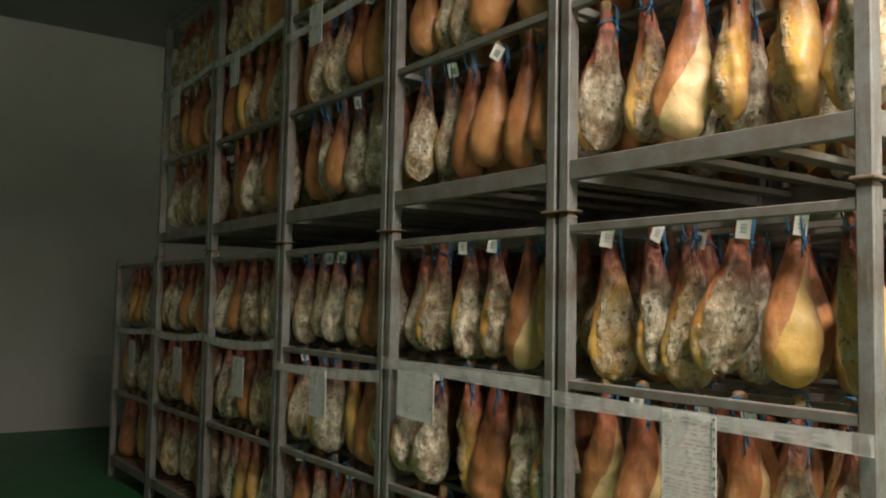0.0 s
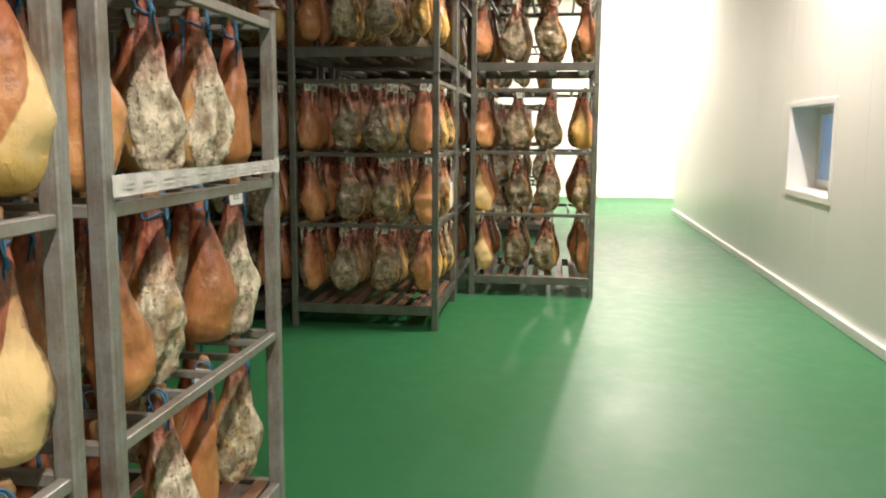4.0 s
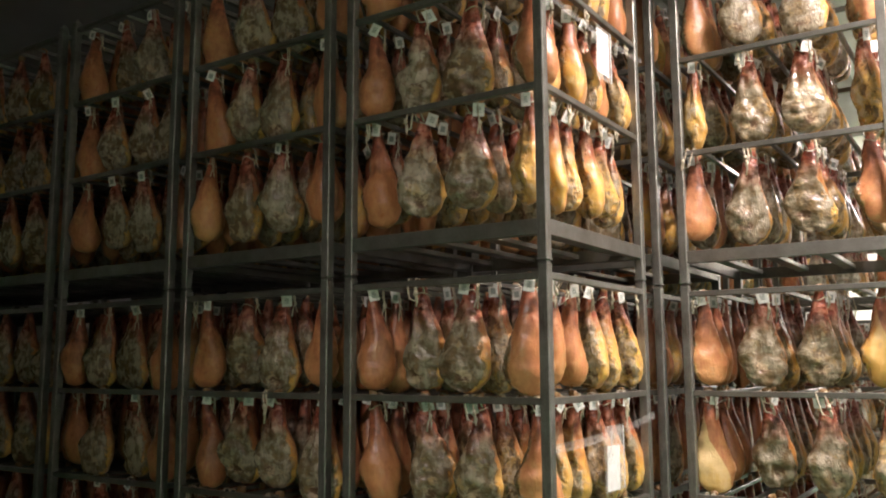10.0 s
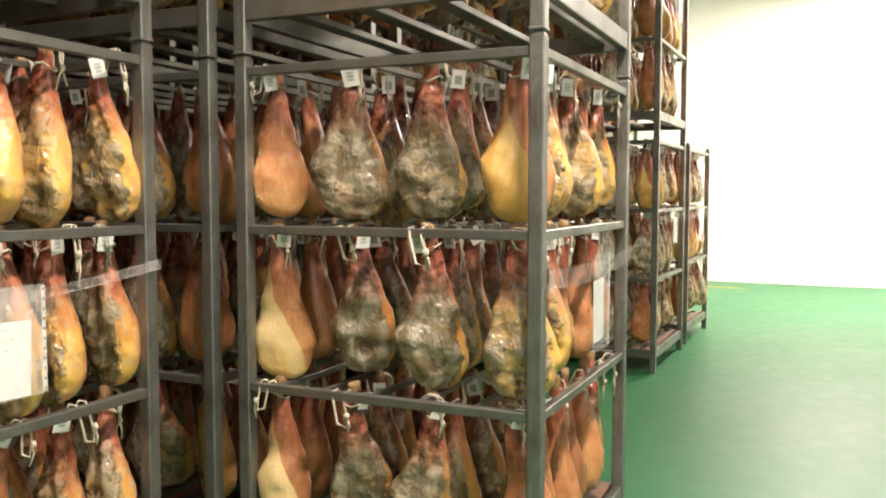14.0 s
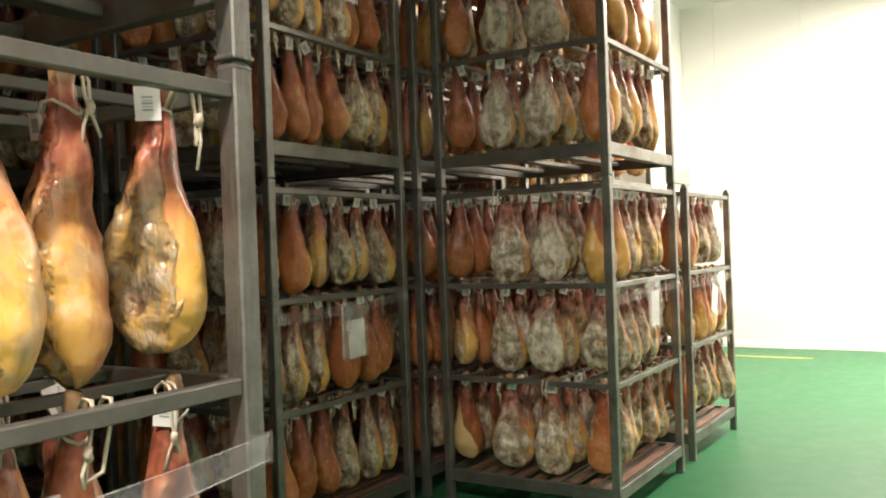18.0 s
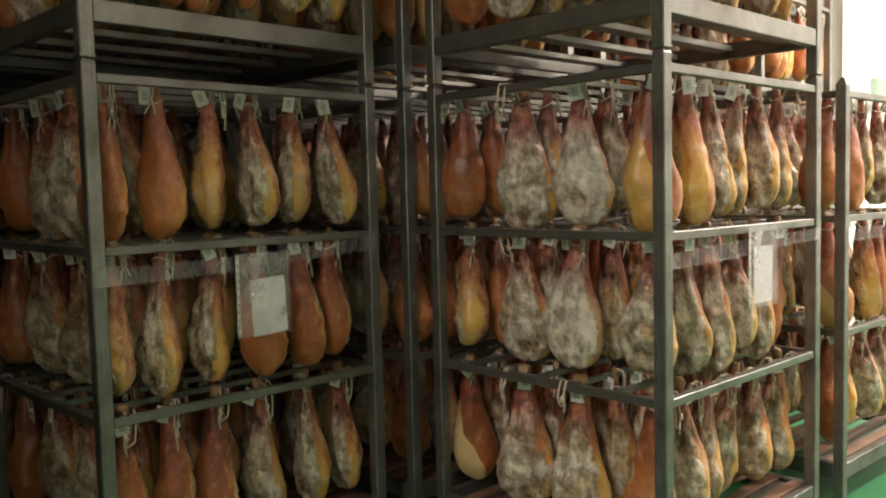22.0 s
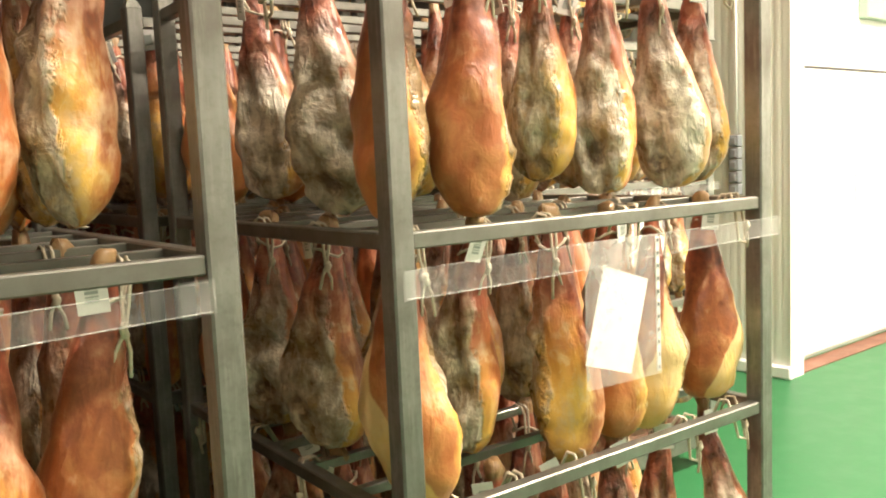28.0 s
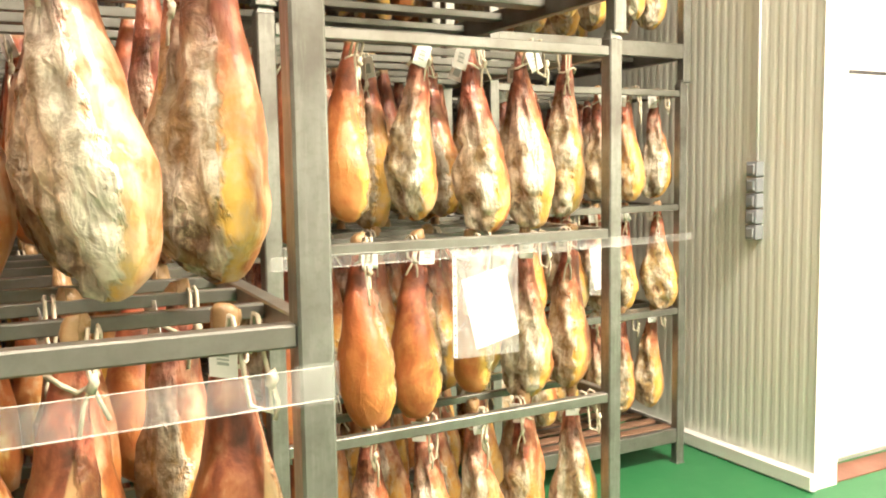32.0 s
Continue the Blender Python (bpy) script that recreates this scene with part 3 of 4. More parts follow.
# ceiling light fittings
def ceiling_light(x, y):
    th = tagged(new("ceiling_light"), "long white ceiling light fitting, switched on", "ceiling light", "ceiling lights")
    th.location = (x, y, CEIL - 0.115)
    part("housing", block("housing", -0.66, -0.09, 0.03, 0.66, 0.09, 0.115, TRIM, 0.008), th)
    for s in (-0.045, 0.045):
        v, f = tube_path([(-0.62, s, 0.012), (0.62, s, 0.012)], 0.013, 10)
        part("tube", mesh_of("tube", v, f, TUBE, True), th, "glowing tube")
    for s in (-0.64, 0.64):
        part("end_cap", block("end_cap", s - 0.015, -0.085, -0.005, s + 0.015, 0.085, 0.03, TRIM, 0.004), th)


for lx, ly, watts, spread in LAMPS:
    ceiling_light(lx, ly)

# ---- ham racks ----
RX, RY, RH, POST, RAIL = 1.166, 1.145, 1.937, 0.048, 0.031
TIERS = {"first": (1.866, 1.310, 0.742), "second": (1.862, 1.318, 0.780), "third": (1.866, 1.308, 0.742), "last": (1.872, 1.308, 0.782)}  # underside of each row of hanging rails, by kind of rack


def block_of(x0):
    return "first" if x0 < 5 else "second" if x0 < 9 else "third" if x0 < 15 else "last"


def rack_master(along_x, steel, label, joint, decked, tiers):
    """A stackable ham rack: four posts with feet and stacking caps, three rows of hanging rails and a slatted base. along_x: the way its hanging bars run."""
    th = tagged(new("ham_rack"), label, "rack", "stacked ham racks")
    post = block("post", 0, 0, 0.005, POST, POST, RH - 0.01, steel, 0.004)
    bm = bmesh.new()
    vs = box_bm(bm, 0.0, 0.0, RH - 0.012, POST, POST, RH + 0.022)
    for q in vs:
        if q.co.z > RH:
            q.co.x, q.co.y = POST / 2 + (q.co.x - POST / 2) * 0.25, POST / 2 + (q.co.y - POST / 2) * 0.25
    cap = bm_mesh("stacking_cap", bm, joint)
    lip = 0.011 if joint is RUST else 0.003
    foot = block("foot", -lip, -lip, 0.0, POST + lip, POST + lip, 0.009, joint, 0.002)
    for px, py in ((0, 0), (RX - POST, 0), (0, RY - POST), (RX - POST, RY - POST)):
        p = part("post", post, th, "", pose(px, py, 0))
        part("stacking_cap", cap, p)
        part("foot", foot, p)
    rail = STEEL_RAIL if steel is STEEL else STEEL_RAIL_OLD
    rx = block("rail", POST, 0, 0, RX - POST, RAIL, RAIL, rail, 0.003)
    ry = block("rail", 0, POST, 0, RAIL, RY - POST, RAIL, rail, 0.003)
    if along_x:
        bar = block("hanging_bar", RAIL, 0, 0, RX - RAIL, 0.022, 0.022, rail, 0.002)
    else:
        bar = block("hanging_bar", 0, RAIL, 0, 0.022, RY - RAIL, 0.022, rail, 0.002)
    for z in tiers:
        for y in (0.006, RY - RAIL - 0.006):
            part("rail", rx, th, "", pose(0, y, z))
        for x in (0.006, RX - RAIL - 0.006):
            part("rail", ry, th, "", pose(x, 0, z))
        for q in (0.16, 0.33, 0.49, 0.66, 0.82):
            part("hanging_bar", bar, th, "", pose(0, RY * q + 0.04, z + 0.005) if along_x else pose(RX * q + 0.04, 0, z + 0.005))
    fx = block("base_rail", POST, 0, 0, RX - POST, 0.035, 0.072, rail, 0.003)
    fy = block("base_rail", 0, POST, 0, 0.035, RY - POST, 0.072, rail, 0.003)
    for y in (0.004, RY - 0.039):
        part("base_rail", fx, th, "", pose(0, y, 0.115))
    for x in (0.004, RX - 0.039):
        part("base_rail", fy, th, "", pose(x, 0, 0.115))
    member = block("cross_member", 0.039, 0, 0, RX - 0.039, 0.07, 0.026, rail, 0.003)
    for q in (0.10, 0.38, 0.66, 0.95):
        part("cross_member", member, th, "", pose(0, q, 0.143))
    if decked:
        slat = block("slat", 0.04, 0, 0, RX - 0.04, 0.055, 0.016, SLAT, 0.002)
        for k in range(9):
            part("slat", slat, th, "greasy brown slat" if k == 0 else "", pose(0, 0.05 + k * 0.1135, 0.172))
    return th


RACKS = []  # x, y, stacked, along_x, number in its column, breadth against the usual rack, turn in degrees
for k in range(6):
    RACKS.append((2.627, 1.07 + 1.166 * k, k < 5, False, k, 1.045, 0))
    RACKS.append((3.975, 1.07 + 1.166 * k, k < 5, False, k, 1.0, 0))
for k in range(6):
    RACKS.append((8.438, 0.926 + 1.257 * k, True, True, k, 1.03, 0))
for k in range(5):
    RACKS.append((9.94, -0.305 + 1.257 * k, True, True, k, 1.03, 0))
for k in range(5):
    RACKS.append((13.03, 1.402 + 1.257 * k, True, True, k, 1.0, 0))
    RACKS.append((14.410, 0.166 + 1.257 * k, True, True, k, 1.01, -1.3 if k == 0 else 0))
for k in range(4):
    RACKS.append((15.91, 0.145 + 1.22 * k, False, True, k, 0.985, -2.2 if k == 0 else 0))
for k in range(3):
    RACKS.append((17.275, 1.166 + 1.22 * k, True, True, k, 1.0, 0))
    RACKS.append((18.610, 2.263 + 1.22 * k, True, True, k, 1.0, 0))
GREY_RACK, OLD_RACK = "grey steel ham rack, hung full of hams", "worn grey steel rack with rusty joints, hung with mouldy hams"
LEVEL = (", slatted base", ", stacked on another")
masters = {}
for x0, y0, stacked, along, k, wide, turned in RACKS:
    for level in range(2 if stacked else 1):
        m, key = pose(x0, y0, level * (RH + 0.005), 0, 0, turned) @ Matrix.Diagonal((wide, 1, 1, 1)), (block_of(x0), level)
        if key in masters:
            copy_thing(masters[key], m)
        else:
            masters[key] = rack_master(along, STEEL if along else STEEL_OLD, GREY_RACK + LEVEL[level] if along else OLD_RACK, STEEL if along else RUST, level == 0, TIERS[block_of(x0)])
            masters[key].matrix_basis = m


# ---- hams ----
def ham_shape(seed, rings, sides):
    """Verts, faces and marks (side, height, breadth, hip bone) of a cured leg that hangs by its shank from the origin, broad along x, flesh side towards +y, fat edge towards -x."""
    rng = random.Random(seed)
    hs = [0, 0.006, 0.04, 0.075, 0.13, 0.21, 0.30, 0.40, 0.50, 0.60, 0.70, 0.79, 0.87, 0.93, 0.970, 0.990, 1.0]
    fat_edge = [0.015, 0.022, 0.025, 0.021, 0.026, 0.036, 0.046, 0.060, 0.077, 0.096, 0.112, 0.116, 0.107, 0.090, 0.066, 0.041, 0.007]
    hip_edge = [0.015, 0.022, 0.025, 0.021, 0.027, 0.039, 0.049, 0.060, 0.074, 0.092, 0.109, 0.112, 0.100, 0.080, 0.057, 0.035, 0.007]
    ds = [0.014, 0.019, 0.022, 0.020, 0.025, 0.034, 0.043, 0.051, 0.059, 0.066, 0.070, 0.070, 0.064, 0.053, 0.038, 0.024, 0.005]
    fat, long_, thick = rng.uniform(0.80, 0.97), rng.uniform(0.525, 0.575), rng.uniform(0.88, 1.15)
    lean, tip = rng.uniform(-0.022, 0.022), rng.uniform(-0.030, 0.018)
    ph = [rng.uniform(0, 6.28) for _ in range(8)]
    rough = rng.uniform(0.7, 1.25)
    hip_at, hip_c, hip_deep = rng.uniform(0.80, 0.90), rng.uniform(-0.15, 0.40), rng.uniform(0.006, 0.016)
    shoulder, waist = rng.uniform(0.0, 0.022), rng.uniform(0.0, 0.020)
    seam, lip, cut = rng.uniform(0.004, 0.011), rng.uniform(0.002, 0.006), rng.uniform(0.0, 0.030)
    away = Vector((rng.uniform(0, 90), rng.uniform(0, 90), rng.uniform(0, 90)))
    verts, marks = [], []
    for i in range(rings):
        t = i / (rings - 1)
        t = 0.5 * t + 0.5 * (0.5 - 0.5 * math.cos(math.pi * t))
        wf, wh, d = np.interp(t, hs, fat_edge) * fat, np.interp(t, hs, hip_edge) * fat, np.interp(t, hs, ds) * thick
        grow = min(1.0, max(0.0, (t - 0.15) * 3))
        wh += shoulder * math.exp(-((t - 0.64) / 0.09) ** 2) - waist * math.exp(-((t - 0.84) / 0.07) ** 2)
        cx = lean * grow * math.sin(2.4 * t) + tip * max(0.0, t - 0.55) * 1.4 + 0.005 * math.sin(7 * t + ph[0])
        cy = 0.010 * grow * math.sin(5 * t + ph[1])
        for k in range(sides):
            a = 2 * math.pi * k / sides
            c, s = math.cos(a), math.sin(a)
            flesh = max(0.0, s)
            sx = math.copysign(abs(c) ** 0.88, c)
            sy = math.copysign(abs(s) ** 0.9, s) * (0.76 if s > 0 else 1.0)
            lump = 1 + grow * (0.035 * math.sin(3 * a + 7 * t + ph[2]) + 0.018 * math.sin(5 * a - 11 * t + ph[3]))
            x = cx + (wh if c > 0 else wf) * sx * lump
            yv = cy + d * sy * lump
            z = 0.026 - t * long_
            hip = flesh * math.exp(-((t - hip_at) / 0.055) ** 2 - ((c - hip_c) / 0.30) ** 2) if t > 0.5 else 0.0
            if t > 0.3:  # the cut flesh side: hip hollow with its rim, the seam between two muscles, a raised lip of fat, a sloping cut at the lower end
                halo = flesh * math.exp(-((t - hip_at) / 0.10) ** 2 - ((c - hip_c) / 0.55) ** 2)
                yv += 0.010 * halo - (hip_deep + 0.009) * hip
                yv -= seam * flesh * math.exp(-((c - 0.55 + 0.9 * (t - 0.3)) / 0.14) ** 2)
                yv += lip * flesh * math.exp(-((c + 0.62) / 0.16) ** 2) * grow
                yv += 0.007 * flesh * math.sin(6 * c + 9 * t + ph[5])
                yv -= cut * flesh * max(0.0, t - 0.72 + 0.12 * c) / 0.28
            p = Vector((x, yv, z)) * 14 + away
            bony = 1 + 1.6 * max(0.0, t - 0.72)
            push = grow * rough * (0.011 * noise.noise(p) + (0.003 + 0.010 * flesh * bony) * noise.noise(p * 2.4) + 0.0045 * flesh * bony * noise.noise(p * 5.5))
            push += 0.020 * grow * flesh * (0.22 - abs(noise.noise(p * 0.75 + away))) + 0.010 * grow * flesh * bony * (0.22 - abs(noise.noise(p * 1.7)))
            if t < 0.07:
                push = 0.007 * noise.noise(p * 3)
            x, yv, z = x + push * c, yv + push * s, z + (0.012 * noise.noise(p * 1.4) if t < 0.03 else 0.0) + 0.014 * max(0.0, t - 0.85) / 0.15 * noise.noise(p * 0.8)
            verts.append((x, yv, z))
            marks.append((0.5 + 0.5 * (0.88 * s + 0.47 * c), t, 0.5 + 0.5 * c, min(1.0, 1.25 * hip)))
    faces = [(i * sides + k, (i + 1) * sides + k, (i + 1) * sides + (k + 1) % sides, i * sides + (k + 1) % sides) for i in range(rings - 1) for k in range(sides)]
    faces += [tuple(range(sides)), tuple((rings - 1) * sides + k for k in range(sides))[::-1]]
    return np.array(verts), faces, np.array(marks)


LOOKS = {  # trimmed fat, mould, yellow fat: of smooth skin, trimmed skin, yellow fat, mould, white mould, dark flesh, marbled flesh, skin mostly cut back
    "s": (0.0, 0.25, 0.10), "t": (0.80, 0.2, 0.15), "y": (0.30, 0.35, 1.0), "m": (0.0, 0.62, 0.40), "w": (0.0, 0.95, 0.25), "d": (0.0, 0.64, 0.34), "g": (0.0, 0.52, 0.75), "b": (0.76, 0.2, 0.45)}


def mark_columns(marks, chance, look, rng):
    """The two colour marks of every vertex of a leg with that look."""
    n = len(marks)
    trim, mould, yellow = LOOKS[look]
    ham = np.c_[np.clip(marks[:, :2], 0, 1), np.full(n, chance), marks[:, 2]]
    shade = rng.uniform(-0.10, 0.10)
    return np.c_[ham, np.full(n, trim + (rng.uniform(-0.09, 0.09) if trim else 0.0)), np.full(n, np.clip(mould + shade, 0, 1)), marks[:, 3], np.full(n, np.clip(yellow + rng.uniform(-0.12, 0.12), 0, 1))]


def set_marks(me, columns):
    for attribute, at in (("ham", 0), ("look", 4)):
        col = me.attributes.new(attribute, "FLOAT_COLOR", "POINT")
        col.data.foreach_set("color", np.ascontiguousarray(columns[:, at:at + 4], dtype=np.float32).ravel())


def ham_mesh(verts, faces, marks, look, material, rng):
    me = mesh_of("ham", verts, faces, material, True)
    set_marks(me, mark_columns(marks, rng.random(), look, rng))
    return me


def rope_shape(seed):
    """A loop of twine round the shank and over the bar, with a knot and two loose ends."""
    rng = random.Random(seed)
    s = rng.choice((-1, 1))
    loop = [(0.030 * math.cos(a) * (1 + 0.15 * rng.random()), 0.032 * math.sin(a), -0.055 + 0.01 * math.sin(2 * a + seed)) for a in [2 * math.pi * k / 10 for k in range(10)]]
    v1, f1 = tube_path(loop, 0.0035, 5, True)
    end, sway = 0.07 + 0.09 * rng.random(), rng.uniform(-0.018, 0.018)
    x1, x2 = 0.030 * s, 0.018 * s
    up = [(x1, 0.0, -0.055), (0.036 * s, 0.012, -0.02), (0.034 * s, 0.018, 0.0), (x1, 0.0, 0.013), (x1, -0.022, 0.008), (x1, -0.034, -0.01)]
    kz = -0.02 - end * rng.uniform(0.35, 0.7)
    knot = (0.026 * s + sway * 0.6, -0.038, kz)
    up += [(x1 + sway * 0.3, -0.036, kz * 0.6), knot, (0.026 * s + sway - 0.010, -0.037, (kz - 0.02 - end) / 2), (0.026 * s + sway - rng.uniform(0.004, 0.02), -0.034, -0.03 - end)]
    back = [(x2, 0.004, 0.013), (x2, -0.022, 0.010), (x2, -0.034, 0.0), (x2 + sway * 0.3, -0.037, kz * 0.5), knot]
    back += [(knot[0] + 0.012, -0.037, kz - 0.25 * end), (knot[0] + rng.uniform(0.012, 0.026), -0.034, kz - 0.5 * end)]
    v2, f2 = tube_path(up, 0.0034, 5)
    v3, f3 = tube_path(back, 0.0034, 5)
    kv, kf = tube_path([(knot[0], -0.038, kz + 0.011), (knot[0] + 0.003, -0.041, kz + 0.003), (knot[0] - 0.002, -0.039, kz - 0.010)], 0.0075, 6)
    verts, faces = [], []
    for v, f in ((v1, f1), (v2, f2), (v3, f3), (kv, kf)):
        o = len(verts)
        verts += [tuple(p) for p in v]
        faces += [tuple(i + o for i in q) for q in f]
    return verts, faces


def rope_over_rail(seed):
    """Twine from the shank over the rail in front of it, with a long loop and two ends that hang down outside."""
    rng = random.Random(seed)
    s, low, sway = rng.choice((-1, 1)), rng.uniform(0.06, 0.12), rng.uniform(-0.02, 0.02)
    loop = [(0.029 * math.cos(a), 0.031 * math.sin(a), -0.05 + 0.008 * math.sin(2 * a + seed)) for a in [2 * math.pi * k / 10 for k in range(10)]]
    x1, x2 = 0.012 * s, -0.014 * s + sway
    out = [(x1, -0.025, -0.045), (x1, -0.055, 0.0), (x1, -0.068, 0.018), (x1, -0.094, 0.0175), (x1 + 0.3 * sway, -0.102, -0.01), (x1 + sway, -0.104, -0.6 * low), (x1 + sway - 0.006 * s, -0.104, -low),
           (x2 + sway, -0.105, -low - 0.012), (x2 + sway, -0.104, -0.7 * low), (x2, -0.102, -0.01), (x2, -0.093, 0.0175), (x2, -0.066, 0.018), (x2, -0.03, -0.04)]
    end = [(x2 + sway, -0.107, -0.65 * low), (x2 + sway + 0.010, -0.108, -low), (x2 + sway + 0.004, -0.107, -low - rng.uniform(0.02, 0.06))]
    knot = [(x2 + sway, -0.108, -0.55 * low), (x2 + sway + 0.004, -0.111, -0.55 * low - 0.009), (x2 + sway - 0.003, -0.108, -0.55 * low - 0.02)]
    verts, faces = [], []
    for v, f in (tube_path(loop, 0.0035, 5, True), tube_path(out, 0.0042, 5), tube_path(end, 0.0038, 5), tube_path(knot, 0.0085, 6)):
        o = len(verts)
        verts += [tuple(p) for p in v]
        faces += [tuple(i + o for i in q) for q in f]
    return verts, faces


KINDS = 16
NEAR = [ham_shape(100 + i, 44, 30) for i in range(KINDS)]
FAR = [ham_shape(100 + i, 18, 14) for i in range(KINDS)]
CORE = [ham_shape(100 + i, 10, 8) for i in range(KINDS)]
near_mesh = {}  # by shape, look and material
rope_sets = [rope_shape(i) for i in range(8)]
rope_mesh = {m.name: [mesh_of("twine", *r, m, True) for r in rope_sets] for m in (ROPE, ROPE_BLUE)}
rail_ropes = [mesh_of("twine", *rope_over_rail(i), ROPE, True) for i in range(6)]
tag_mesh = block("tag", -0.024, -0.0006, -0.064, 0.024, 0.0006, 0.0, CARD)
bars = bmesh.new()
for q, wide in ((-0.046, 0.004), (-0.039, 0.002), (-0.034, 0.005), (-0.027, 0.002), (-0.022, 0.004)):
    box_bm(bars, -0.010, -0.0014, q, 0.010, 0.0014, q + wide)
barcode_mesh = bm_mesh("barcode", bars, STAMP)


def slots(along):
    """Hanging places of one row: x, y in the rack, column along the bar, bar number from the side next to the walkway."""
    for r in range(4):
        for c in range(6):
            u, w = 0.12 + c * 0.185, 0.125 + r * 0.305
            yield (u, w, c, r) if along else (w * 1.02, u * 0.98, c, r)


# The looks of the hams that hang outermost, rack by rack: by the rack's x and number, level and row from above, the side towards the start from its far end
# to the corner, then the side along the walkway from that corner on
OUTER = {
    (2.627, 0): ("gmgmby ywgt", "ttstmm mwmt", "smsmtm mwty", "mgssyy ywyy", "mgssyy ywmy", "mgtyym mwyt"),
    (2.627, 1): ("mmmmty", "mmysmm", "mmsmym", "mmssms", "smmssy", "mmssss"),
    (2.627, 2): ("mmwmsm", "mmwysm", "smsmym", "mmssms", "smmssy", "smsmms"),
    (3.975, 0): ("smsmss swws", "smsmss smsw", "smsmss swsm", "smsmss smwy", "smsmss swms", "smsmss mwws"),
    (8.438, 0): ("sdds sssggg", "sdds sggggg", "sdds sggggg", "sdds sysggs", "sdds syygsg", "sdds yygygg"),
    (8.438, 1): ("sdds", "sddd", "sdds", "sdds", "sdds", "sdds"),
    (9.94, 0): ("sddb bggggg", "tddd ggssss", "tdds sssssd", "sdds sgyyyy", "yddd ygygyy", "sdds sggggg"),
    (13.03, 0): ("smms ssymmm", "smms mmmsss", "smms sssmmm", "smms mssssm", "smms mmmmss", "smms ssssmm"),
    (14.410, 0): ("smwb bymmmm", "ymww mmmmms", "tmms smmmmm", "smms yyyymy", "swws sysyyy", "swws symymy"),
    (15.91, 0): ("swws ssgmwm", "smmm tmystt", "smms sgmmgm"),
    (17.275, 0): ("smms ssmmmm", "smms ssssmm", "smms smmmmm", "smms sysmmy", "smms sssymy", "smms sssysy"),
    (18.610, 0): ("smms mygmgm", "smms mgmmgg", "smms mmgmmg", "smms mygmgm", "smms mgmmgg", "smms mmgmmg"),
}


def look_of(rng, rack, level, tier, c, r):
    """The look of the ham in one hanging place."""
    x0, y0, stacked, along, k, wide, turn = rack
    start_side, n, walk_side, at = (c == 0, r, r == 0, c) if along else (r == 0, c, c == 0, r)
    rows = OUTER.get((x0, k))
    if rows:
        sides_ = rows[level * 3 + tier].split()
        if walk_side and len(sides_) > 1:
            return sides_[1][at]
        if start_side:
            return sides_[0][-1 - n]
    if not along:
        return rng.choice("mmwsysm")
    flesh = "d" if x0 < 11 else "m"
    return rng.choice((flesh, "s", "s") if r == 3 else (flesh, flesh, flesh, "g" if c else flesh) if r else ("s", "s", flesh, "y"))


def facing(rng, along, look, c, r, walk_turn):
    """The turn of a ham about its shank in degrees, and -1 for a leg of the other side (less than 1: slimmer)."""
    if look == "y":
        return (62 + rng.gauss(0, 8), 0.9) if along else (58 + rng.gauss(0, 9), 0.95)
    if along:
        if look in "mwdg":
            return (114 if c == 0 else walk_turn) + rng.gauss(0, 9), (1.22 if walk_turn == 106 else 1.13) if c == 0 else 0.97 if walk_turn == 106 else 0.86
        if look in "tb" and c:
            return -24 + rng.gauss(0, 8), 0.84
        return (-98 if walk_turn == 120 and r == 0 else -62 if c == 0 else -80) + rng.gauss(0, 10), (-1.05 if walk_turn == 106 else -0.92) if c == 0 else -0.84
    if look in "mwdg":
        return 135 + rng.gauss(0, 12), -0.92
    return -50 + rng.gauss(0, 14), 0.92


stuff_parts = {}


def kind_of(x0):
    """The ham and twine materials of a column of racks."""
    return (HAM_MOULDY, ROPE_BLUE) if x0 < 5 else (HAM_OILY, ROPE) if x0 < 11 else (HAM, ROPE)


HAM_LABELS = {"s": "cured ham with smooth orange-tan skin", "t": "cured ham, skin cut back to pale yellow fat", "y": "cured ham with a broad yellow fat edge", "m": "cured ham with grey mould and yellow fat edge",
              "w": "cured ham thick with white mould, yellow fat edge", "d": "cured ham with dark oily flesh and yellow fat", "g": "cured ham with marbled yellow flesh and red shank", "b": "cured ham trimmed far back to yellow fat"}


